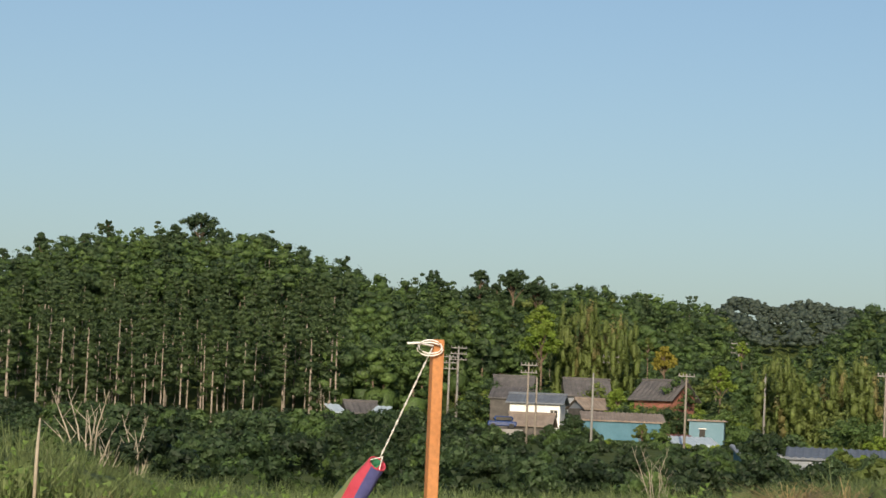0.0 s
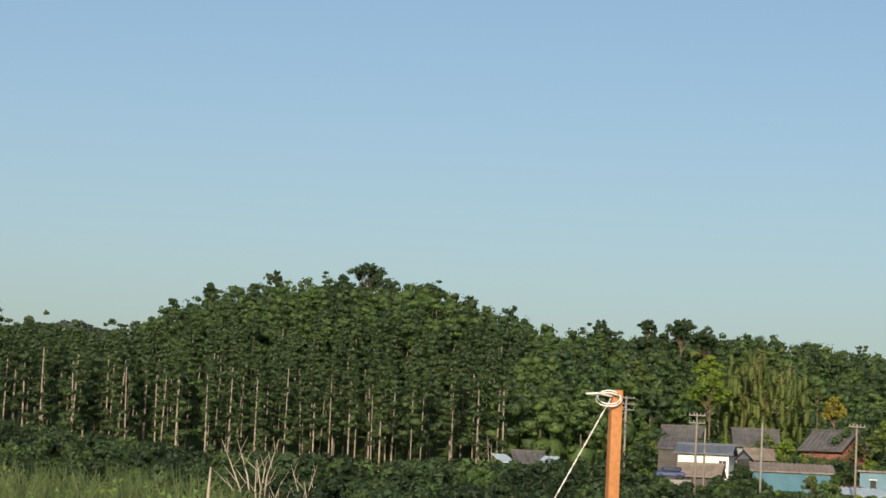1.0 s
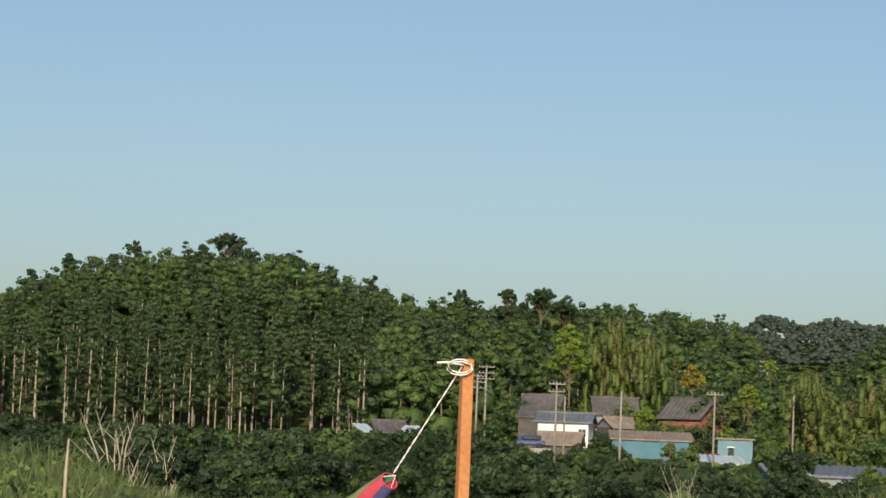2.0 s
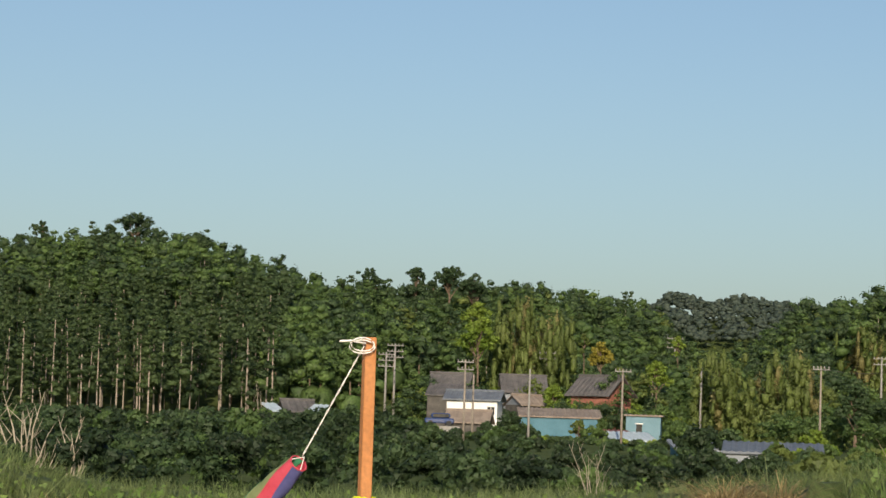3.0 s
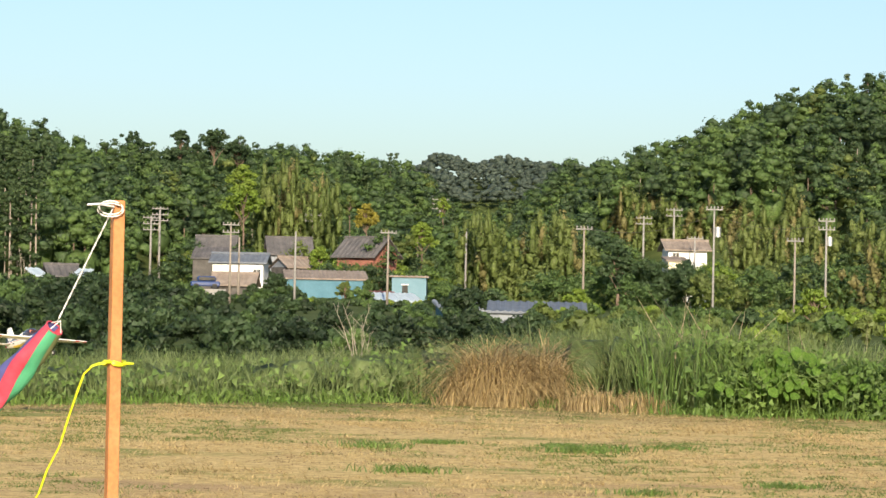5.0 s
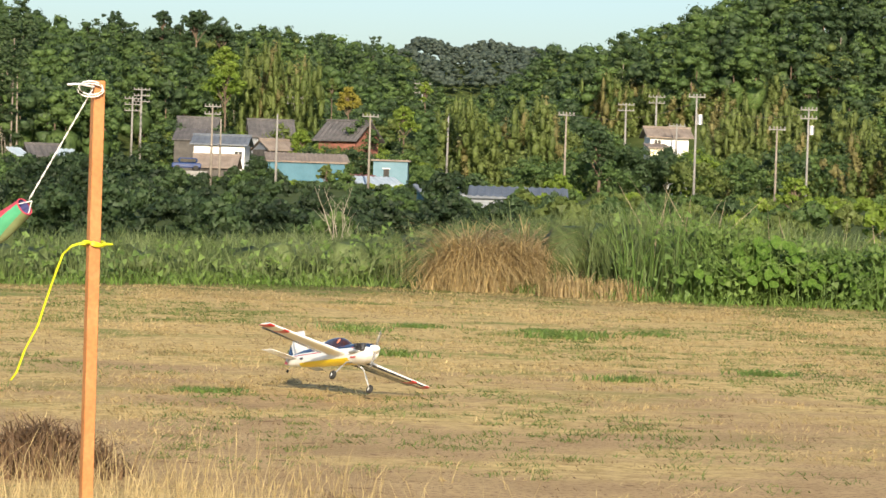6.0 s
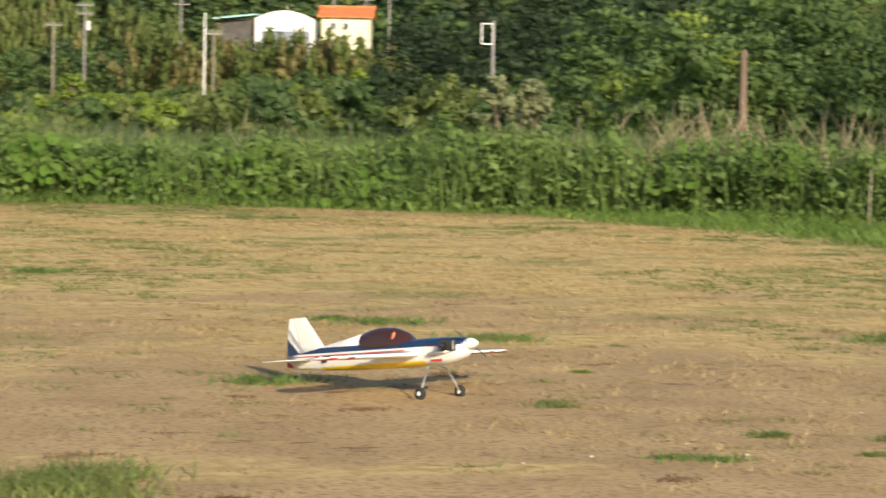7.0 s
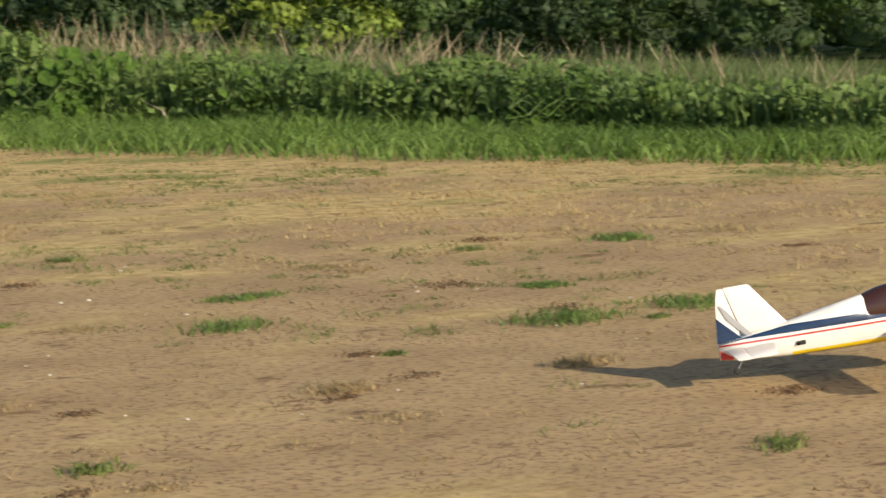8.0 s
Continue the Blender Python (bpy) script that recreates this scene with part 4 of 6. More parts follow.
def utility_pole(label, az, el_top, d, arms=1, mat=None, r=0.13, gear=False, arm_w=1.6, box_side=0):
    p = spot(az, d)
    z0, top = float(land(p.x, p.y)), rise(el_top, d)
    h = top - z0
    t = thing("utility_pole", label, "utility pole", pose(p.x, p.y, z0, 0, 0, -az + 8), "utility poles")
    bm = bmesh.new()
    tube(bm, [(0, 0, -0.5), (0, 0, h * 0.5), (0, 0, h)], [r * 1.25, r, r * 0.72], 10)
    part("pole", bm, mat or CONCRETE, t, smooth=True)
    for k in range(arms):
        zz = h - 0.25 - k * 0.75
        bm = bmesh.new()
        box(bm, (-arm_w / 2, -0.05 - r, zz - 0.05), (arm_w / 2, 0.05 - r, zz + 0.05))
        arm = part("crossarm", bm, CONCRETE, t)
        for x in (-arm_w * 0.45, -arm_w * 0.2, arm_w * 0.2, arm_w * 0.45):
            bm = bmesh.new()
            tube(bm, [(x, -r, zz + 0.05), (x, -r, zz + 0.16), (x, -r, zz + 0.26)], [0.03, 0.07, 0.04], 6)
            part("insulator", bm, CONCRETE, arm)
    if gear:
        bm = bmesh.new()
        tube(bm, [(0.3, 0, h - 2.4), (0.3, 0, h - 1.6)], 0.22, 10)
        part("transformer", bm, STEEL, t)
    if box_side:
        bm = bmesh.new()
        x0, x1, za, zb = -0.52, 0.0, h - 1.0, h - 0.1
        for lo, hi in (((x0, -0.05, za), (x0 + 0.05, 0.05, zb)), ((x1 - 0.05, -0.05, za), (x1, 0.05, zb)), ((x0, -0.05, za), (x1, 0.05, za + 0.05)), ((x0, -0.05, zb - 0.05), (x1, 0.05, zb))):
            box(bm, lo, hi)
        part("frame", bm, WALL_WHITE, t, "white open square frame")
    return t


POLES = ((-3.12, 1.76, 250, 0, CONCRETE, 0), (-4.54, 1.92, 262, 2, POLEWOOD, 0), (-4.35, 1.6, 270, 0, POLEWOOD, 0), (-1.09, 1.82, 258, 1, POLEWOOD, 0), (0.03, 2.55, 430, 3, CONCRETE, 0), (3.2, 2.0, 215, 1, POLEWOOD, 0),
         (6.03, 2.48, 205, 1, CONCRETE, 1), (8.46, 2.26, 230, 2, CONCRETE, 1), (7.79, 1.82, 215, 1, POLEWOOD, 0), (-6.28, 2.02, 330, 3, CONCRETE, 0), (-6.09, 2.22, 335, 3, CONCRETE, 0),
         (-2.75, 2.16, 335, 2, POLEWOOD, 1), (5.16, 2.43, 330, 2, CONCRETE, 0), (4.5, 2.24, 340, 2, CONCRETE, 0), (5.62, 1.82, 280, 1, CONCRETE, 0), (10.53, 2.44, 330, 2, CONCRETE, 0),
         (11.25, 1.73, 160, 1, POLEWOOD, 0), (14.55, 2.5, 305, 2, CONCRETE, 0), (15.07, 2.65, 330, 2, CONCRETE, 0), (13.85, 2.45, 300, 0, CONCRETE, 0), (12.85, 2.3, 300, 0, CONCRETE, 0),
         (0.62, 1.9, 300, 0, CONCRETE, 0))
for az, el, d, arms, mat, gear in POLES:
    word = {CONCRETE.name: "grey concrete", POLEWOOD.name: "weathered dark", STEEL.name: "galvanised steel"}[mat.name]
    utility_pole(f"{word} utility pole standing among trees" if arms else f"plain {word} pole standing among trees", az, el, d, arms, mat, 0.1 * d / 230, bool(gear), 1.6 * d / 250)
utility_pole("white and grey pole standing before dry bamboo", 11.06, 2.1, 130, 0, WALL_WHITE, 0.05)
utility_pole("grey pole carrying a white open square frame", 17.35, 2.05, 110, 0, CONCRETE, 0.075, box_side=1)
utility_pole("weathered bare post before dark trees", 22.79, 1.5, 55, 0, BARK, 0.09)


def cable(label, a, b, sag):
    bm = bmesh.new()
    pts = [Vector(a).lerp(Vector(b), i / 10) - Vector((0, 0, sag * 4 * (i / 10) * (1 - i / 10))) for i in range(11)]
    tube(bm, pts, 0.018, 4)
    tagged(part("power_cable", bm, WALL_DARK), label, "cable", "power cables")


cable("black power cable between utility poles", spot(3.2, 215, rise(1.95, 215)), spot(6.03, 205, rise(2.3, 205)), 0.8)
cable("black power cable between utility poles", spot(6.03, 205, rise(2.3, 205)), spot(8.46, 230, rise(2.15, 230)), 0.8)

# ================= weeds round the field =================


def ring_points(n, az0, az1, back0, back1):
    """Random places between two azimuths, from back0 to back1 metres behind the hedge's foot."""
    az = RNG.uniform(az0, az1, n)
    f, h, g = hedge_at(az)
    d = f + RNG.uniform(back0, back1, n)
    a = np.radians(az)
    p = np.stack([d * np.sin(a), d * np.cos(a), np.zeros(n)], 1)
    p[:, 2] = land(p[:, 0], p[:, 1])
    return az, d, h, p


def patchy(p, scale, seed):
    """A smooth random field over the ground, about 0 to 1."""
    v = np.zeros(len(p))
    for k in range(5):
        r = np.random.default_rng(seed * 31 + k)
        a, ph = r.uniform(0, 2 * np.pi), r.uniform(0, 6.28, 2)
        s = scale * (1.7 ** k)
        v += np.sin((p[:, 0] * np.cos(a) + p[:, 1] * np.sin(a)) * s + ph[0]) * np.cos((p[:, 1] * np.cos(a) - p[:, 0] * np.sin(a)) * s * 0.8 + ph[1]) / (1.25 ** k)
    return np.clip(0.5 + v * 0.28, 0, 1)


def reed_bed():
    sets = []
    # tall blades, green
    az, d, h, p = ring_points(46000, -22, 58, 0.2, 7.5)
    tall = h * RNG.uniform(0.6, 1.0, len(az)) * np.where(d - hedge_at(az)[0] < 1.2, 0.75, 1.0) * (0.75 + 0.35 * patchy(p, 0.5, 3))
    dry = ((az > 0.7) & (az < 3.4) & (d - hedge_at(az)[0] < 1.2))
    keep = ~dry | (RNG.random(len(az)) < 0.25)
    p, tall, az = p[keep], tall[keep], az[keep]
    sets.append(blades(p, tall, RNG.uniform(0.014, 0.034, len(p)), RNG.uniform(0.05, 0.6, len(p)), 0.5))
    # broad weed leaves up the front of the bed
    az, d, h, p = ring_points(32000, -22, 58, -0.6, 1.5)
    keep = (RNG.random(len(az)) < 0.25 + 0.75 * smooth01((az - 4.5) / 2)) & ~((az > 0.4) & (az < 4.0)) & (patchy(p, 1.6, 21) + 0.45 * RNG.random(len(az)) > 0.5)
    p, h = p[keep], h[keep] * (0.72 + 0.45 * patchy(p[keep], 1.1, 33))
    p[:, 2] += h * RNG.uniform(0.02, 0.85, len(p)) ** 1.2
    nrm = unit(len(p)) * 0.8 + np.array([[0.0, -0.7, 0.6]])
    nrm /= np.linalg.norm(nrm, axis=1, keepdims=True)
    sets.append(leaf_quads(p, nrm, RNG.uniform(0.03, 0.085, len(p))))
    az, d, h, p = ring_points(6000, 4.5, 58, -0.4, 1.8)
    stalks = blades(p, h * RNG.uniform(0.45, 1.02, len(p)), RNG.uniform(0.012, 0.03, len(p)), RNG.uniform(0.05, 0.45, len(p)), 0.6)
    # pale dry plumes standing over the bed
    az, d, h, p = ring_points(9500, 5, 50, 0.6, 5.0)
    keep = RNG.random(len(az)) < np.interp(az, (5, 6, 12, 19, 24, 36, 44, 50), (0.15, 0.15, 0.1, 0.15, 0.75, 0.75, 0.35, 0.15)) * np.clip(patchy(p, 0.9, 41) * 2.4 - 0.85, 0.02, 0.8)
    p, h = p[keep], h[keep]
    sets.append(blades(p, h * RNG.uniform(0.7, 1.3, len(p)), RNG.uniform(0.016, 0.045, len(p)), RNG.uniform(0.05, 0.4, len(p)), 0.9))
    # short bright grass in front of the bed
    az = RNG.uniform(-20, 58, 60000)
    f, h, g = hedge_at(az)
    d = g + (f + 0.6 - g) * RNG.random(len(az)) ** 0.8
    d += RNG.normal(size=len(az)) * 0.25
    a = np.radians(az)
    p = np.stack([d * np.sin(a), d * np.cos(a), 0 * d], 1)
    keep = RNG.random(len(az)) < np.clip((f - g) / 7, 0.12, 1)
    p = p[keep]
    sets.append(blades(p, RNG.uniform(0.08, 0.32, len(p)) * (0.6 + 0.7 * patchy(p, 0.8, 8)), RNG.uniform(0.012, 0.03, len(p)), RNG.uniform(0.3, 1.5, len(p)), 0.6))
    sets.append(stalks)
    # leafy masses inside the weeds, low ones inside the reeds
    az, d, h, p = ring_points(560, 6, 58, -0.1, 1.7)
    r = h * RNG.uniform(0.12, 0.22, len(p))
    p[:, 2] += h * RNG.uniform(0.1, 0.72, len(p)) * (0.7 + 0.5 * patchy(p, 1.1, 33))
    sets.append(clumps(p, np.stack([r * 1.1, r, r], 1), 85, 0.055, cuts=1, fill=0.6))
    az, d, h, p = ring_points(520, -22, 58, 1.0, 7.0)
    p[:, 2] += h * 0.3
    sets.append(cores(p, np.stack([0.5 + 0 * h, 0.5 + 0 * h, h * 0.36], 1), 2, 1.0))
    tagged(new("reed_bed", quad_mesh("reed_bed", sets, [REED, WEED, PLUME, FRESH, WEED, WEED, REED])), "tall green reeds and weeds edging the field", "weeds", kind="stuff")


reed_bed()


def dry_clump(label, az, d, w, h, n, mat=None, limp=0.65, thick=1.0):
    p = spot(az, d)
    t = thing("dry_grass_clump", label, "dry grass", pose(p.x, p.y, 0))
    for k in range(6):
        m = n // 6
        c = RNG.uniform(-0.6, 0.6) * w
        q = RNG.normal(size=(m, 2)) * w * 0.3 + np.array([[c, 0]])
        base = np.stack([q[:, 0], q[:, 1] * 0.8, np.zeros(m)], 1)
        tall = (h * np.exp(-(q[:, 0] / w) ** 2 * 0.8) * RNG.uniform(0.35, 1.0, m))[:, None]
        ang, fall, reach = RNG.uniform(0, 2 * np.pi, m), RNG.uniform(1.3, 2.3, (m, 1)), RNG.uniform(0.3, 1.5, (m, 1)) * limp
        out = np.stack([np.cos(ang), np.sin(ang), 0 * ang], 1)
        ang = ang + RNG.uniform(0.5, 2.6, m)
        side = np.stack([np.cos(ang), np.sin(ang), 0 * ang], 1) * RNG.uniform(0.005, 0.013, (m, 1)) * thick
        up = np.array([[0, 0, 1.0]])
        row = [(base + out * tall * reach * s ** 1.5 + up * tall * (2.2 * s - fall * s * s), side * (1.05 - s)) for s in (0, 0.4, 0.75, 1.0)]
        faces = [np.stack([p0 - s0, p0 + s0, p1 + s1, p1 - s1], 1).reshape(-1, 3) for (p0, s0), (p1, s1) in zip(row, row[1:])]
        me = quad_mesh("sheaf", [np.concatenate(faces)], [mat or (DRYSTALK if k % 3 else STRAW)])
        tagged(part("sheaf", me, None, t), kind="stuff")


dry_clump("collapsed clump of tan dry reeds", 1.25, 44.8, 0.72, 1.45, 3000, limp=1.0, thick=1.4)
dry_clump("collapsed clump of tan dry reeds", 2.35, 45.4, 0.6, 1.5, 1600, limp=1.0, thick=1.4)
dry_clump("low pale dry grass at the field's edge", 3.5, 43.6, 0.8, 0.55, 700)
dry_clump("low pale dry grass at the field's edge", 4.5, 43.3, 0.6, 0.5, 450)
dry_clump("heap of brown dead weeds on the field", -7.86, 14.50, 0.45, 0.38, 1800, LITTER)
dry_clump("tan dry grass in the weeds", -13.5, 41.5, 0.8, 0.8, 700)


def kudzu(az0, az1, el0, el1, n, size):
    """A vine of large three-lobed leaves over the front of the weeds."""
    am = (az0 + az1) / 2
    d = float(hedge_at(am)[0]) - 0.35
    c = spot(am, d)
    t = thing("kudzu_vine", "kudzu vine with large bright green leaves over weeds", "vine", pose(c.x, c.y, 0, 0, 0, -am), "kudzu vines")
    bm = bmesh.new()
    ring = [(0, -0.95, 0.0), (0.3, -0.75, 0.03), (0.62, -0.25, 0.08), (0.55, 0.25, 0.05), (0.3, 0.5, 0.02), (0, 0.62, 0), (-0.3, 0.5, 0.02), (-0.55, 0.25, 0.05), (-0.62, -0.25, 0.08), (-0.3, -0.75, 0.03)]
    vs, mid = [bm.verts.new((x, y, z)) for x, y, z in ring], bm.verts.new((0, -0.1, -0.06))
    for i in range(len(vs)):
        bm.faces.new((vs[i], vs[(i + 1) % len(vs)], mid))
    me = bpy.data.meshes.new("leaf")
    bm.to_mesh(me)
    bm.free()
    me.materials.append(KUDZU)
    half = d * radians(az1 - az0) / 2
    z0, z1 = max(0.06, rise(el0, d)), rise(el1, d)
    for i in range(n):
        x, f = RNG.normal() * half * 0.55, RNG.random()
        z = z0 + (z1 - z0) * f * math.exp(-(x / half) ** 2 * 0.5)
        leaf = new("leaf", me)
        leaf.parent = t
        s = size * RNG.uniform(0.6, 1.2)
        leaf.matrix_local = Matrix.LocRotScale((x, RNG.uniform(-0.25, 0.25) + 0.35 * f, z), Euler((radians(RNG.uniform(25, 85)), radians(RNG.uniform(-35, 35)), radians(RNG.uniform(-60, 60)))), (s, s, s))
    bm = bmesh.new()
    for k in range(5):
        pts = [Vector((-half + 2 * half * i / 6, 0.1 * math.sin(i + k), z0 + (z1 - z0) * (0.3 + 0.25 * math.sin(i * 1.7 + k)))) for i in range(7)]
        tube(bm, pts, 0.008, 4)
    part("stem", bm, WEED, t)


kudzu(6.5, 8.8, -1.6, -0.65, 100, 0.135)
kudzu(9.6, 10.7, -1.7, -1.1, 24, 0.11)
kudzu(11.2, 13.0, -1.8, -0.8, 70, 0.125)
kudzu(13.9, 15.4, -2.0, -1.0, 34, 0.12)
kudzu(20.8, 22.6, -1.6, -0.4, 40, 0.1)
kudzu(23.0, 24.6, -1.3, -0.45, 34, 0.1)
kudzu(28.5, 31.8, -2.1, -0.75, 150, 0.12)
kudzu(32.0, 34.8, -2.4, -0.95, 130, 0.12)
kudzu(36.2, 37.4, -2.3, -1.5, 24, 0.09)
kudzu(42.5, 45.0, -2.8, -1.7, 62, 0.085)


def weathered_stem(label, az, el0, el1, d, bend, r):
    p = spot(az, d)
    bm = bmesh.new()
    z0, z1 = rise(el0, d), rise(el1, d)
    tube(bm, [(0, 0, min(z0, 0) - 0.05), (bend * 0.3, 0, z0 + (z1 - z0) * 0.5), (bend, 0, z1)], [r, r, r * 0.5], 6)
    ob = part("dead_weed", bm, DEADWOOD, smooth=True)
    ob.matrix_world = pose(p.x, p.y, 0, 0, 0, -az)
    tagged(ob, label, "stem", "dry stems")


weathered_stem("pale bare stem standing in the weeds", 25.53, -2.2, -1.0, 38.0, 0.02, 0.012)
weathered_stem("pale bent bare branch in the weeds", 27.2, -2.2, -1.3, 37.0, 0.35, 0.01)
weathered_stem("pale bent bare branch in the weeds", 35.2, -2.6, -2.1, 32.0, -0.4, 0.012)
weathered_stem("weathered stump in the grass", -15.1, -1.2, 0.25, 41.0, 0.03, 0.03)

# ================= grass on the field =================


def field_grass():
    sets = []
    n = 22000
    d = 7.2 + 38 * RNG.random(n) ** 0.62
    az = RNG.uniform(-14, 54, n)
    a = np.radians(az)
    p = np.stack([d * np.sin(a), d * np.cos(a), np.zeros(n)], 1)
    q = p * np.array([[0.7, 0.55, 1.0]])
    dry, green, dead = patchy(q, 0.9, 5), patchy(q, 0.8, 9), patchy(q, 1.6, 14)
    near = smooth01((d - 9) / 11)
    inside = d < hedge_at(az)[2] + 0.3
    dice = RNG.random(n)
    g = inside & (dice < np.clip((green - 0.5) * 3.0, 0.015, 0.75) * (0.06 + 0.94 * near))
    st = inside & ~g & (dice < np.clip((dry - 0.1) * 1.6, 0.1, 0.9) * (0.16 + 0.84 * near))
    br = inside & ~g & ~st & (dice > 1 - np.clip((dead - 0.3) * 1.6, 0.1, 0.65))
    # low tufts of bent blades; width, height and blades of each kind
    for m, wide_, lo, hi, per in ((st, 0.06, 0.01, 0.045, 20), (g, 0.05, 0.01, 0.036, 24), (br, 0.06, 0.003, 0.014, 16)):
        size = np.repeat(RNG.uniform(0.5, 1.5, m.sum()), per)[:, None]
        b = np.repeat(p[m], per, 0)
        k, far = len(b), np.repeat(d[m], per)[:, None]
        off = RNG.normal(size=(k, 2)) * wide_ * size * (0.55 + 0.03 * far)
        b = b + np.stack([off[:, 0] * 1.3, off[:, 1], 0 * off[:, 0]], 1)
        ang, lay = RNG.uniform(0, 2 * np.pi, k), RNG.uniform(0.4, 2.6, (k, 1))
        out = np.stack([np.cos(ang), np.sin(ang), 0 * ang], 1)
        h = RNG.uniform(lo, hi, (k, 1)) * size
        wide = np.stack([-np.sin(ang + 0.6), np.cos(ang + 0.6), 0 * ang], 1) * RNG.uniform(0.003, 0.008, (k, 1)) * (0.3 + 0.028 * far)
        tri = np.stack([b - wide, b + wide, b + out * h * lay + np.array([[0, 0, 1.0]]) * h], 1).reshape(-1, 3)
        sets.append(Foliage(tri, np.arange(3 * k).reshape(-1, 3)))
    # tall stalks near the stake
    n = 4200
    q = RNG.normal(size=(n, 2)) * np.array([[0.75, 1.4]]) + np.array([[-1.35, 11.8]])
    p = np.stack([q[:, 0], q[:, 1], np.zeros(n)], 1)
    sets.append(blades(p, RNG.uniform(0.12, 0.5, n) * RNG.random(n), RNG.uniform(0.0025, 0.005, n), RNG.uniform(0.1, 0.7, n), 0.5))
    tagged(new("field_grass", quad_mesh("field_grass", sets, [STRAW, LAWN, LITTER, STRAW])), "short dry straw and green grass on the field", "grass", kind="stuff")


field_grass()


def tuft(x, y, w, h, n, mat, label):
    t = thing("grass_tuft", label, "grass tuft", pose(x, y, 0), "grass tufts")
    q = RNG.normal(size=(n, 2)) * w * 0.4
    q += np.where(RNG.random((n, 1)) < 0.45, RNG.normal(size=(1, 2)) * w * 0.4, 0)
    base = np.stack([q[:, 0] * 1.4, q[:, 1], np.zeros(n)], 1)
    me = quad_mesh("turf", [blades(base, h * RNG.uniform(0.4, 1.1, n), RNG.uniform(0.005, 0.012, n) * (0.6 + math.hypot(x, y) / 28), RNG.uniform(0.3, 1.6, n), 0.6)], [mat])
    tagged(part("turf", me, None, t), kind="stuff")


TUFTS = ((1.45, 31.55), (1.74, 30.08), (0, 31.63), (-0.3, 25.86), (1.9, 23.25), (-1.64, 20.49), (-0.72, 30.53), (3.33, 24.61), (4.28, 16.32), (3.3, 14.75), (1.22, 12.78),
         (4.73, 19.1), (5.12, 18.77), (2.9, 31.41), (1.85, 30.69), (5.56, 17.33), (4.62, 11.25), (5.05, 9.15), (8.19, 14.7), (8.14, 11.06), (8.3, 17.1), (8.5, 16.6),
         (9.64, 10.24), (9.61, 9.2), (11.76, 11.86), (8.65, 9.13), (7.49, 10.15), (3.95, 8.74))
for i, (x, y) in enumerate(TUFTS):
    d = math.hypot(x, y)
    k = 0.6 + 0.7 * ((i * 7) % 11) / 10
    tuft(x, y, (0.12 + 0.007 * d) * k, (0.03 + 0.002 * d) * k, 240, WEED, "low green grass tuft on dry soil")
for x, y in ((1.75, 11.1), (0.4, 10.95), (1.4, 10.75), (0.9, 10.7)):
    tuft(x, y, 0.28, 0.1, 500, LAWN, "bushy green grass tuft on dry soil")
for i in range(46):
    a = radians(RNG.uniform(8, 50))
    d = RNG.uniform(8.3, 17)
    k = RNG.uniform(0.5, 1.2)
    if i % 4:
        tuft(d * math.sin(a), d * math.cos(a), 0.13 * k, 0.022 * k, 130, LITTER if i % 2 else DRYSTALK, "low withered brown grass mat on dry soil")
    else:
        tuft(d * math.sin(a), d * math.cos(a), 0.1 * k, 0.04 * k, 130, LAWN, "low green grass tuft on dry soil")
for x, y in ((5.33, 8.87), (4.1, 8.8), (6.6, 8.2), (7.7, 8.0)):
    tuft(x, y, 0.14, 0.045, 240, DRYSTALK, "withered brown grass tuft on dry soil")


def pebbles():
    bm = bmesh.new()
    bmesh.ops.create_icosphere(bm, subdivisions=1, radius=1.0)
    me = bpy.data.meshes.new("pebble")
    bm.to_mesh(me)
    bm.free()
    me.materials.append(PEBBLE)
    for x, y in [(6.75, 8.05), (7.34, 7.62), (5.4, 14.1)] + [(RNG.uniform(1.5, 10), RNG.uniform(7.5, 13)) for _ in range(50)]:
        ob = new("pebble", me)
        s = RNG.uniform(0.004, 0.011)
        ob.matrix_world = Matrix.LocRotScale((x, y, s * 0.25), Euler((0, 0, RNG.uniform(0, 6))), (s * 1.3, s, s * 0.6))
        tagged(ob, "small pale pebble on dry soil", "pebble", "pebbles")


pebbles()

# ================= stake with windsock =================
STAKE = Vector((-0.567, 4.93, 0.0))
TOP_Z = 1.74


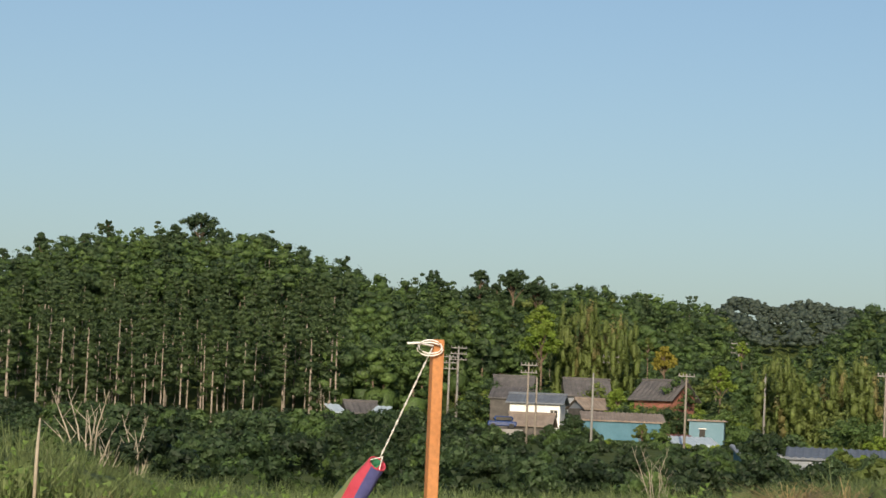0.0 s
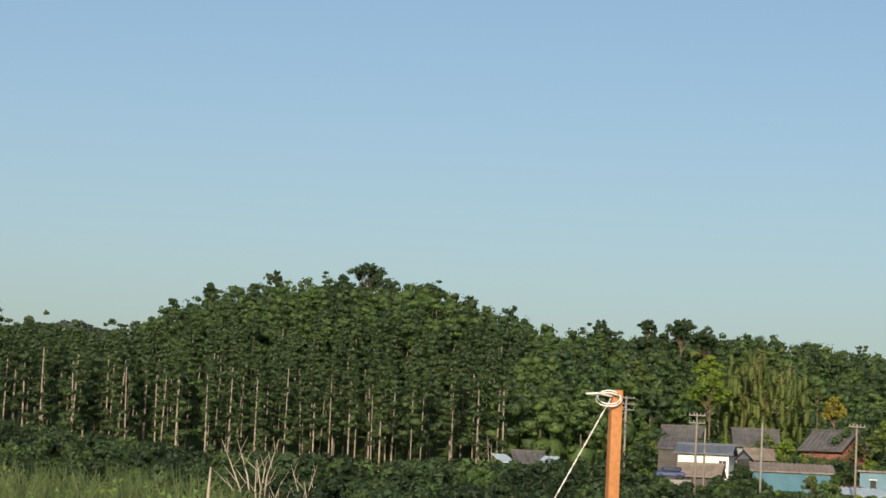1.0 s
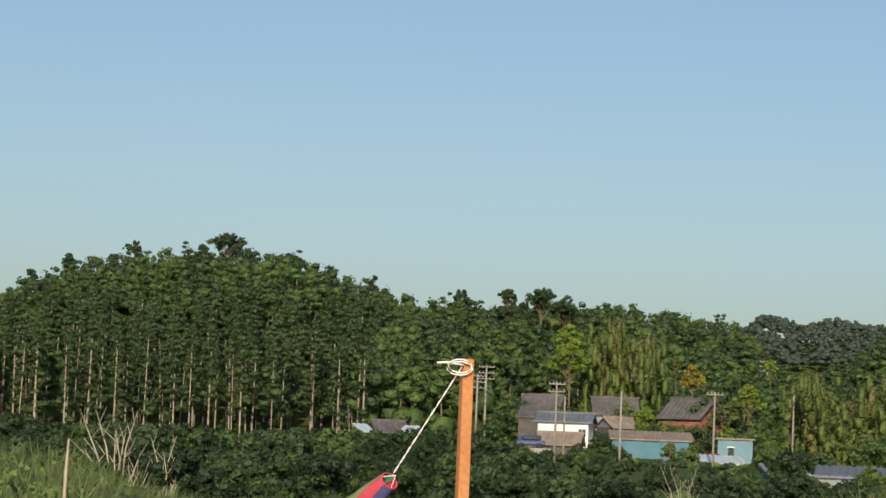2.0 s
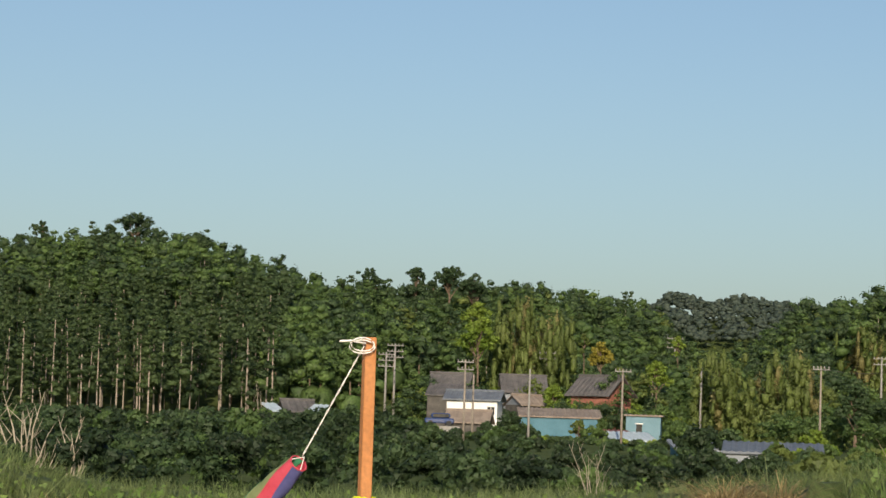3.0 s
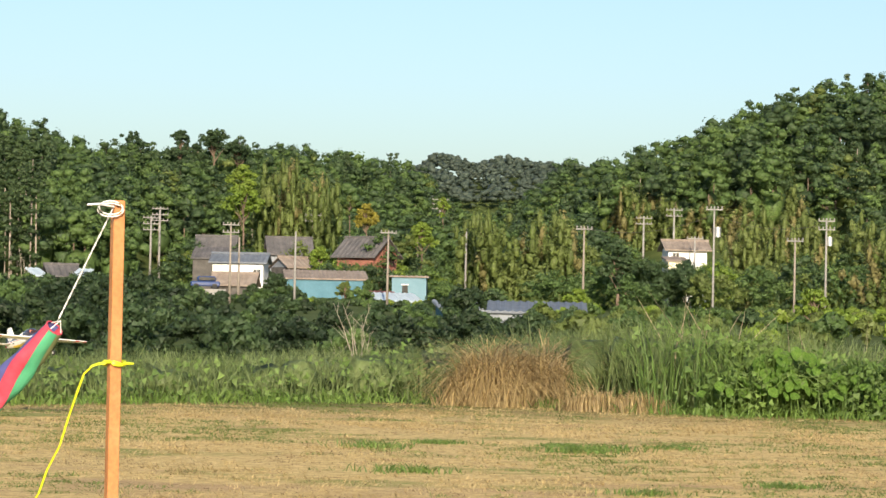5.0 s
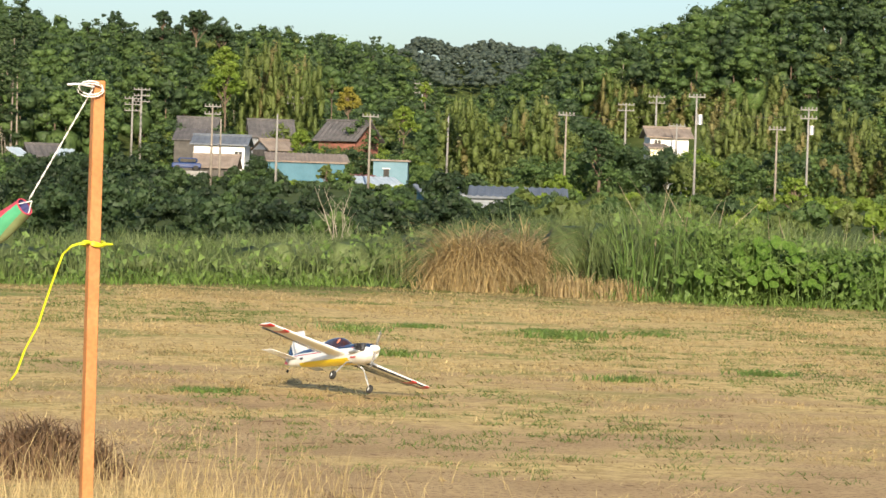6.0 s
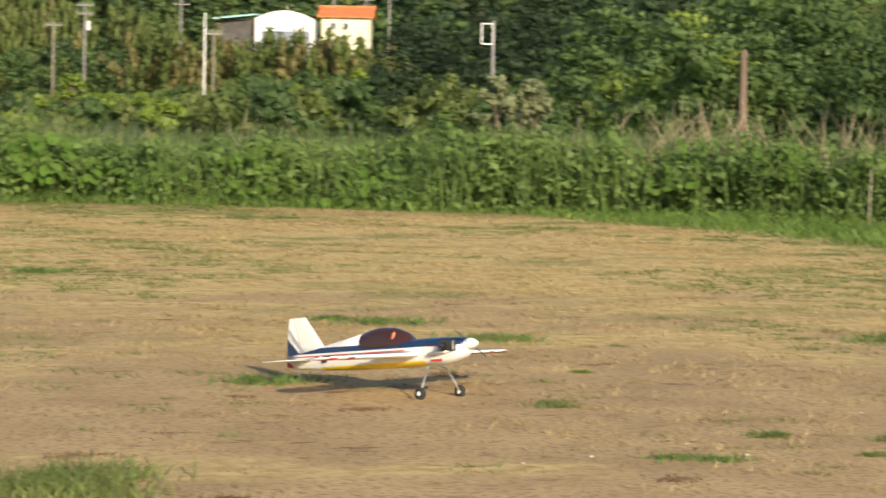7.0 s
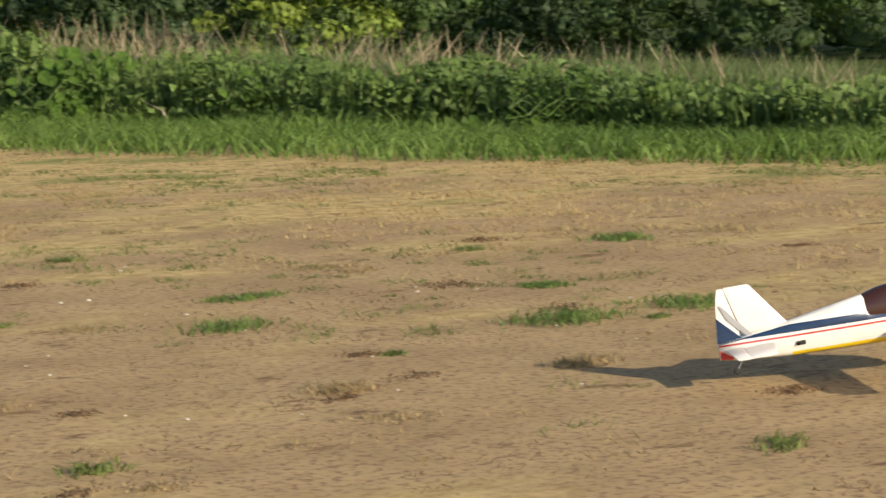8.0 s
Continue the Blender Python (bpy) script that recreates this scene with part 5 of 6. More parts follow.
def stake():
    t = thing("wooden_stake", "orange-brown square wooden stake standing in the field", "stake", pose(*STAKE, 0, 0, 24))
    bm = bmesh.new()
    box(bm, (-0.0102, -0.0102, -0.25), (0.0102, 0.0102, TOP_Z), 0.0012)
    part("post", bm, ORANGE_WOOD, t)
    for k in range(2):
        bm = bmesh.new()
        pts = [(-0.02 + 0.024 * math.cos(a) * (1 - 0.1 * k), -0.02 - 0.003 * k, TOP_Z - 0.018 + 0.012 * math.sin(a) + 0.004 * k) for a in np.linspace(0, 6.28, 15)]
        tube(bm, pts, 0.0014, 6, False)
        part("rope_loop", bm, ROPE, t, "white rope loop", True)
    bm = bmesh.new()
    tube(bm, [(-0.012, -0.016, TOP_Z - 0.012), (-0.04, -0.018, TOP_Z - 0.008), (-0.062, -0.02, TOP_Z - 0.01)], 0.002, 6)
    part("rope_end", bm, ROPE, t, "frayed white rope end", True)
    bm = bmesh.new()
    for k in range(2):
        pts = [(0.0185 * math.cos(a), 0.0185 * math.sin(a), 1.452 + 0.003 * math.sin(2 * a + k)) for a in np.linspace(0, 6.28, 17)]
        tube(bm, pts, 0.0035, 6, False)
    part("tape_knot", bm, TAPE, t, "knotted yellow tape", True)
    bm = bmesh.new()
    tube(bm, [(0.012, -0.016, 1.452), (0.03, -0.018, 1.452)], [0.003, 0.0015], 5)
    part("tape_end", bm, TAPE, t, "short yellow tape end")


stake()


def ribbon(bm, pts, width, thick=0.0006, side=(0.25, 0.9, 0.2)):
    sv = Vector(side).normalized() * width / 2
    up = Vector((0, 0, 1)) * thick
    rows_ = [[bm.verts.new(Vector(p) + s * sv + k * up) for s in (-1, 1) for k in (0, 1)] for p in pts]
    for a, b in zip(rows_, rows_[1:]):
        for i, j in ((0, 1), (1, 3), (3, 2), (2, 0)):
            bm.faces.new((a[i], a[j], b[j], b[i]))


# the tape's tail hangs along local -z from its knot
tape = thing("tape_streamer", "yellow tape streamer fluttering from the stake", "tape")
bm = bmesh.new()
ribbon(bm, [(0.0, 0, 0.0), (-0.006, 0.004, -0.015), (-0.005, 0.0, -0.05), (-0.001, 0.004, -0.1), (0.003, -0.003, -0.15), (0.0, 0.003, -0.2), (0.002, 0, -0.245), (-0.001, 0.003, -0.262)], 0.0042, side=(0.9, 0.35, 0))
part("streamer", bm, TAPE, tape)
lead = thing("tape_lead", "yellow tape leading from the stake to its streamer", "tape", pose(STAKE.x, STAKE.y - 0.015, 1.452))
bm = bmesh.new()
ribbon(bm, [(-0.012, 0, 0.0), (-0.024, -0.004, -0.001), (-0.036, 0.0, -0.005), (-0.041, 0, -0.009)], 0.004, side=(0, 0.4, 1))
part("band", bm, TAPE, lead)

SOCK_L, STRING_L = 0.25, 0.235
string = thing("sock_string", "twisted white string holding the windsock", "string")
bm = bmesh.new()
for k in range(2):
    tube(bm, [(0.001 * math.cos(i * 0.9 + 3.14 * k), 0.001 * math.sin(i * 0.9 + 3.14 * k), -STRING_L * i / 40) for i in range(41)], 0.0008, 5)
part("cord", bm, ROPE, string, smooth=True)
sock = thing("windsock", "red, blue and green striped cloth windsock", "windsock")
for k, mat in enumerate((CLOTH_GREEN, CLOTH_OLIVE, CLOTH_RED, CLOTH_BLUE, CLOTH_BLUE, CLOTH_RED)):
    bm = bmesh.new()
    rows_ = []
    for i in range(19):
        f = i / 18
        r = 0.0255 * (0.5 + 0.55 * math.sin(math.pi * min(1, 0.1 + f * 0.7))) * (1 + 0.05 * math.sin(9 * f + k))
        ring = []
        for j in range(5):
            a = 2 * math.pi * (k + j / 4) / 6 + 1.5 * f
            fold = 1 + (0.16 * math.sin(3 * a + 7 * f) + 0.07 * math.sin(5 * a - 13 * f)) * min(1, 3 * f)
            end = 0.06 * f * f * math.sin(4 * a + 1)
            ring.append([Vector((r * fold * math.cos(a) * s * (1 - 0.25 * f), r * fold * math.sin(a) * s, -SOCK_L * (f + end))) for s in (1, 0.97)])
        rows_.append([[bm.verts.new(v) for v in pr] for pr in ring])
    for a, b in zip(rows_, rows_[1:]):
        for j in range(4):
            for s in (0, 1):
                bm.faces.new((a[j][s], a[j + 1][s], b[j + 1][s], b[j][s]))
    part("stripe", bm, mat, sock, smooth=True)
bm = bmesh.new()
tube(bm, [(0.0165 * math.cos(a), 0.0165 * math.sin(a), 0.001) for a in np.linspace(0, 6.283, 17)], 0.0014, 5, False)
part("hoop", bm, CLOTH_RED, sock)
for k in range(3):
    bm = bmesh.new()
    a = 2.09 * k
    tube(bm, [(0, 0, 0.02), (0.015 * math.cos(a), 0.015 * math.sin(a), 0.0)], 0.0009, 4)
    part("bridle", bm, ROPE, sock)

# ================= model aeroplane =================
plane = thing("model_aeroplane", "white, navy and yellow radio-controlled model aeroplane", "model aircraft")
CX = 0.70  # the thing's origin along the fuselage, from the tail


def px(x):
    return x - CX


def fuselage():
    # x, bottom, top, half width
    st = ((0.0, -0.068, -0.002, 0.012), (0.1, -0.08, 0.012, 0.022), (0.28, -0.095, 0.044, 0.04), (0.45, -0.1, 0.074, 0.052), (0.585, -0.103, 0.098, 0.06), (0.6, -0.103, 0.05, 0.06), (0.75, -0.104, 0.04, 0.065),
          (0.93, -0.104, 0.048, 0.068), (1.07, -0.102, 0.05, 0.07), (1.17, -0.1, 0.05, 0.07), (1.25, -0.088, 0.047, 0.068), (1.31, -0.062, 0.042, 0.06), (1.335, -0.035, 0.032, 0.045))
    lv = ("b", -0.088, -0.074, -0.045, -0.014, -0.007, 0.004, 0.02, 0.035, "m", "t")
    bm = bmesh.new()
    rings = []
    for x, b, t, w in st:
        zs = []
        for i, v in enumerate(lv):
            z = b if v == "b" else t if v == "t" else (t * 0.75 + 0.25 * max(0.03, t - 0.02)) if v == "m" else v
            zs.append(min(max(z, b + (t - b) * i * 0.012), t - (t - b) * (10 - i) * 0.012))
        mid, half = (b + t) / 2, (t - b) / 2
        right, left = [], []
        for z in zs:
            s = min(1.0, abs((z - mid) / half))
            y = w * (1 - s ** 3.2) ** (1 / 3.2)
            right.append(bm.verts.new((px(x), -max(y, 0.001), z)))
            left.append(bm.verts.new((px(x), max(y, 0.001), z)))
        rings.append((right, left))
    for i in range(len(rings) - 1):
        xm = (st[i][0] + st[i + 1][0]) / 2
        for side in (0, 1):
            a, c = rings[i][side], rings[i + 1][side]
            for j in range(10):
                f = bm.faces.new((a[j], c[j], c[j + 1], a[j + 1]))
                m = 0
                if j <= 1 and 0.25 < xm < 1.12:
                    m = 2
                elif j == 4 and xm < 0.95:
                    m = 1
                elif j >= 6 and (xm > 0.84 or j <= 7):
                    m = 3
                elif j == 5 and xm > 0.6:
                    m = 0
                f.material_index = m
        for j, m in ((0, 2 if 0.25 < xm < 1.12 else 0), (10, 3 if xm > 0.6 else 0)):
            f = bm.faces.new((rings[i][0][j], rings[i][1][j], rings[i + 1][1][j], rings[i + 1][0][j]))
            f.material_index = m
    for r in (rings[0], rings[-1]):
        bm.faces.new(r[0] + r[1][::-1])
    return part("fuselage", bm, [P_WHITE, P_RED, P_YELLOW, P_NAVY], plane, "white fuselage with navy top, red line and yellow belly", True)


body_ob = fuselage()


def slab(name, outline, axis, thick, mats, parent=plane, label="", bands=()):
    """A thin rounded flying surface. outline: (chordwise, spanwise) corners of stations (span, x front, x rear)."""
    bm = bmesh.new()
    n = 12
    rings = []
    for span, xf, xr, th in outline:
        ch = xf - xr
        pts = []
        for side in (1, -1):
            for i in range(n + 1):
                u = i / n if side == 1 else 1 - i / n
                if side == -1 and i in (0, n):
                    continue
                u2 = 0.5 - 0.5 * math.cos(math.pi * u)
                tt = th * ch * 5 * (0.2969 * math.sqrt(u2) - 0.126 * u2 - 0.3516 * u2 ** 2 + 0.2843 * u2 ** 3 - 0.1015 * u2 ** 4)
                x = xf - ch * u2
                pts.append((px(x), span, side * tt, u2))
        rings.append(pts)
    vr = [[bm.verts.new((p[0], p[1], p[2] + thick) if axis == "y" else (p[0], p[2], p[1])) for p in r] for r in rings]
    m = len(vr[0])
    for i in range(len(vr) - 1):
        sm = (rings[i][0][1] + rings[i + 1][0][1]) / 2
        for j in range(m):
            f = bm.faces.new((vr[i][j], vr[i][(j + 1) % m], vr[i + 1][(j + 1) % m], vr[i + 1][j]))
            f.material_index = bands(sm, rings[i][j][3], rings[i][j][2] >= 0 and j < n) if bands else 0
    bm.faces.new(vr[0]), bm.faces.new(vr[-1])
    return part(name, bm, mats, parent, label, True)


def wing_band(span, u, top):
    s = abs(span)
    if top:
        return 0 if u < 0.05 or 0.3 < u < 0.42 or s < 0.075 else 2
    if s > 0.7 or 0.57 < s < 0.62:
        return 1
    return 2 if span > 0.15 and u > 0.02 and not 0.16 < u < 0.4 else 0


for side in (-1, 1):
    stations = [(side * s, 1.045 - 0.045 * s, 0.735 + 0.115 * s, 0.13) for s in (0.03, 0.1, 0.3, 0.57, 0.62, 0.7, 0.742)] + [(side * 0.75, 1.0, 0.84, 0.08)]
    slab("wing", stations, "y", -0.035, [P_WHITE, P_RED, P_NAVY], label="white wing with navy top and red tip", bands=wing_band)
    slab("aileron", [(side * s, 0.75 + 0.115 * s, 0.685 + 0.1 * s, 0.1) for s in (0.12, 0.68)], "y", -0.034, [P_NAVY])
    slab("tailplane", [(side * 0.008, 0.225, 0.1, 0.08), (side * 0.15, 0.2, 0.09, 0.08), (side * 0.255, 0.18, 0.085, 0.07)], "y", -0.028, [P_WHITE])
    slab("elevator", [(side * 0.012, 0.095, 0.025, 0.09), (side * 0.26, 0.083, 0.03, 0.08)], "y", -0.028, [P_WHITE])
slab("fin", [(0.02, 0.31, 0.1, 0.06), (0.05, 0.275, 0.095, 0.08), (0.21, 0.152, 0.048, 0.08), (0.215, 0.145, 0.05, 0.06)], "z", 0, [P_WHITE])
slab("rudder", [(-0.066, 0.012, -0.002, 0.2), (-0.02, 0.09, 0.0, 0.09), (0.06, 0.088, 0.0, 0.09), (0.15, 0.062, 0.01, 0.09), (0.213, 0.046, 0.022, 0.09)], "z", 0, [P_WHITE], label="white rudder")


def film(name, mat, outline, y):
    """A piece of covering film on both sides of the fin and rudder; outline: x, z."""
    bm = bmesh.new()
    for s in (-1, 1):
        q = [bm.verts.new((px(x), s * (y + 0.0035 * min(1, x / 0.09)), z)) for x, z in outline]
        q2 = [bm.verts.new(v.co + Vector((0, s * 0.0008, 0))) for v in q]
        bm.faces.new(q), bm.faces.new(q2)
        for k in range(len(q)):
            bm.faces.new((q[k], q[(k + 1) % len(q)], q2[(k + 1) % len(q)], q2[k]))
    part(name, bm, mat, plane)


film("rudder_panel", P_NAVY, ((-0.001, 0.0), (0.1, 0.005), (0.004, 0.1)), 0.005)
film("rudder_foot", P_RED, ((0.001, -0.064), (0.05, -0.07), (0.05, -0.06), (0.012, -0.035), (0.001, -0.03)), 0.0135)
film("rudder_stripe", P_GREY, ((0.045, 0.088), (0.118, 0.012), (0.14, 0.014), (0.055, 0.115), (0.032, 0.142), (0.02, 0.15)), 0.0052)


def canopy():
    bm = bmesh.new()
    n, m = 14, 12
    rows_ = []
    ridge = ((0.588, 0.099), (0.65, 0.118), (0.73, 0.127), (0.83, 0.119), (0.9, 0.092), (0.93, 0.068), (0.952, 0.046))
    for i in range(n + 1):
        x = 0.588 + 0.364 * i / n
        top = float(np.interp(x, [r[0] for r in ridge], [r[1] for r in ridge]))
        base, wd = 0.018, 0.0665 - 0.012 * abs(x - 0.78) / 0.19
        rows_.append([bm.verts.new((px(x), -wd * math.cos(math.pi * j / m), base + (top - base) * math.sin(math.pi * j / m) ** 0.75)) for j in range(m + 1)])
    for a, b in zip(rows_, rows_[1:]):
        for j in range(m):
            bm.faces.new((a[j], a[j + 1], b[j + 1], b[j]))
    part("canopy", bm, CANOPY, plane, "smoked brown canopy", True)
    for s in (-1, 1):  # the figure shows as an orange patch close behind the glazing
        bm = bmesh.new()
        bmesh.ops.create_uvsphere(bm, u_segments=12, v_segments=8, radius=1, matrix=Matrix.LocRotScale((px(0.842), s * 0.05, 0.068), Euler((0, radians(18), 0)), (0.012, 0.0125, 0.03)))
        part("cockpit_figure", bm, FIGURE, plane, "orange figure behind the glazing", True)


canopy()


def lathe(name, prof, mat, m, parent, label="", seg=18, smooth=True):
    """A turned part; prof: (along x, radius)."""
    bm = bmesh.new()
    rings = [[bm.verts.new(m @ Vector((x, r * math.cos(2 * math.pi * k / seg), r * math.sin(2 * math.pi * k / seg)))) for k in range(seg)] for x, r in prof]
    for a, b in zip(rings, rings[1:]):
        for k in range(seg):
            bm.faces.new((a[k], a[(k + 1) % seg], b[(k + 1) % seg], b[k]))
    bm.faces.new(rings[0]), bm.faces.new(rings[-1])
    return part(name, bm, mat, parent, label, smooth)


NOSE = Matrix.Translation((px(1.335), 0, 0.006))
lathe("spinner", [(0.0, 0.031), (0.012, 0.031), (0.03, 0.027), (0.048, 0.019), (0.06, 0.01), (0.066, 0.002)], P_WHITE, NOSE, plane, "white spinner")
bm = bmesh.new()
box(bm, (px(1.2), -0.085, -0.03), (px(1.295), -0.05, 0.034), 0.008)
for k in range(5):
    box(bm, (px(1.2), -0.105, -0.02 + k * 0.009), (px(1.262), -0.07, -0.016 + k * 0.009))
tube(bm, [(px(1.23), -0.1, 0.0), (px(1.23), -0.122, 0.0)], 0.012, 8)
part("engine", bm, ENGINE, plane, "black finned engine cylinder")
bm = bmesh.new()
tube(bm, [(px(1.25), -0.072, -0.03), (px(1.2), -0.084, -0.034), (px(1.13), -0.087, -0.04), (px(1.115), -0.087, -0.041)], [0.007, 0.012, 0.012, 0.005], 10)
part("muffler", bm, ALU, plane, smooth=True)
for x0, x1, z0, z1 in ((1.1, 1.19, 0.004, 0.004), (1.12, 1.2, -0.078, -0.07)):
    bm = bmesh.new()
    box(bm, (px(x0), -0.0712, z0 - 0.0015), (px(x1), -0.0702, z1 + 0.0015))
    part("trim_line", bm, P_RED, plane)
bm = bmesh.new()
box(bm, (px(0.3), -0.05, -0.05), (px(0.335), -0.044, -0.034), 0.001)
box(bm, (px(0.31), -0.062, -0.045), (px(0.316), -0.05, -0.04))
part("servo", bm, RUBBER, plane, "small black servo")
for s in (-1, 1):
    bm = bmesh.new()
    pts = [(1.09, 0.03, -0.1), (1.1, 0.075, -0.115), (1.108, 0.115, -0.165), (1.113, 0.15, -0.22), (1.117, 0.158, -0.25)]
    tube(bm, [(px(x), s * y, z) for x, y, z in pts], [0.009, 0.008, 0.007, 0.006, 0.005], 6)
    part("landing_strut", bm, ALU, plane, "bent aluminium landing strut", True)
bm = bmesh.new()
tube(bm, [(px(0.09), 0, -0.075), (px(0.07), 0, -0.105), (px(0.06), 0, -0.118)], 0.0025, 6)
part("tail_strut", bm, ALU, plane)
lathe("tail_wheel", [(-0.004, 0.006), (-0.004, 0.013), (0.004, 0.013), (0.004, 0.006)], RUBBER, Matrix.Translation((px(0.058), 0, -0.12)) @ Matrix.Rotation(radians(90), 4, "Z"), plane)
wheels = []
for s in (-1, 1):
    w = new("wheel")
    w.parent = plane
    wheels.append((w, s))
    ty = lathe("tyre", [(-0.013, 0.021), (-0.0135, 0.028), (-0.008, 0.034), (0.0, 0.036), (0.008, 0.034), (0.0135, 0.028), (0.013, 0.021)], RUBBER, Matrix.Rotation(radians(90), 4, "Z"), w, "black rubber tyre", 22)
    lathe("hub", [(-0.0145, 0.006), (-0.011, 0.0215), (0.011, 0.0215), (0.0145, 0.006)], P_WHITE, Matrix.Rotation(radians(90), 4, "Z"), w, "white hub", 12, False)
prop = new("propeller")
prop.parent = plane
for s in (-1, 1):
    bm = bmesh.new()
    ribs = []
    for r, c, tw in ((0.012, 0.014, 55), (0.04, 0.022, 40), (0.09, 0.024, 25), (0.13, 0.018, 18), (0.15, 0.008, 15)):
        a = radians(tw)
        e = Vector((math.sin(a), math.cos(a), 0)) * c / 2
        ribs.append([bm.verts.new(Vector((0, 0, s * r)) + e * k + Vector((0.0015 * j, 0, 0))) for k, j in ((-1, 0), (0, 1), (1, 0), (0, -1))])
    for a, b in zip(ribs, ribs[1:]):
        for k in range(4):
            bm.faces.new((a[k], a[(k + 1) % 4], b[(k + 1) % 4], b[k]))
    bm.faces.new(ribs[-1])
    part("blade", bm, BLADE, prop)
tagged(prop, "dark spinning two-bladed propeller")

# ================= all that moves =================
FLIGHT = (  # seconds, place, heading, nose up, bank
    (0.0, -60, 42, 15, -20, 0, -8), (1.2, -50, 49, 12, -25, 0, -6), (2.3, -38, 54, 9, -30, 1, -10), (3.3, -26, 56, 6.4, -36, 2, -10), (4.2, -14.5, 49.5, 3.2, -48, 4, -6), (4.8, -7.6, 40.5, 1.6, -54, 7, -4),
    (5.3, -3.565, 30.775, 0.716, -56.2, 8.7, -3.5),
    (5.5, -2.717, 27.175, 0.728, -58.3, 7.6, -9.7),
    (5.8, -1.254, 23.48, 0.501, -58, 6.9, -13.8),
    (6, -0.618, 20.504, 0.331, -57.9, 6.3, -19.5),
    (6.1, -0.249, 19.225, 0.31, -57.7, 6.2, -19.5),
    (6.2, 0.137, 18.64, 0.258, -56.1, 11.4, 0.9),
    (6.3, 0.592, 18.365, 0.262, -56.2, 12.5, 6.8),
    (6.4, 1.092, 18.393, 0.29, -56.3, 12.9, 6.7),
    (6.5, 1.644, 18.629, 0.276, -56.3, 10.3, 7.9),
    (6.8, 3.048, 16.117, 0.246, -58.2, 7.7, -1.4),
    (6.9, 3.481, 15.208, 0.228, -57.4, 9.6, -2.2),
    (7, 3.832, 14.268, 0.23, -55.8, 7, -1.8),
    (7.1, 4.241, 13.361, 0.244, -51.6, 7.5, 0.8),
    (7.2, 4.673, 12.499, 0.253, -47.3, 8.2, -3.2),
    (7.3, 5.131, 11.717, 0.275, -45.7, 5, -3.7),
    (7.4, 5.58, 10.935, 0.291, -44, 5.2, -0.5),
    (7.5, 6.035, 10.222, 0.266, -43.2, 8.6, -1.8),
    (7.6, 6.482, 9.518, 0.256, -43.4, 5.6, -2.4),
    (7.7, 6.976, 8.838, 0.265, -43.5, 9.2, -4.7),
    (7.8, 7.459, 8.198, 0.275, -42.5, 8.6, -7.7),
    (7.9, 7.852, 7.48, 0.261, -40.1, 5.5, -1.0),
    (8, 8.202, 6.751, 0.27, -37.1, 8.2, 2.0),
)


def plane_pose(x, y, z, heading, nose, bank):
    return Matrix.Translation((x, y, z)) @ Matrix.Rotation(radians(heading), 4, "Z") @ Matrix.Rotation(-radians(nose), 4, "Y") @ Matrix.Rotation(radians(bank), 4, "X")


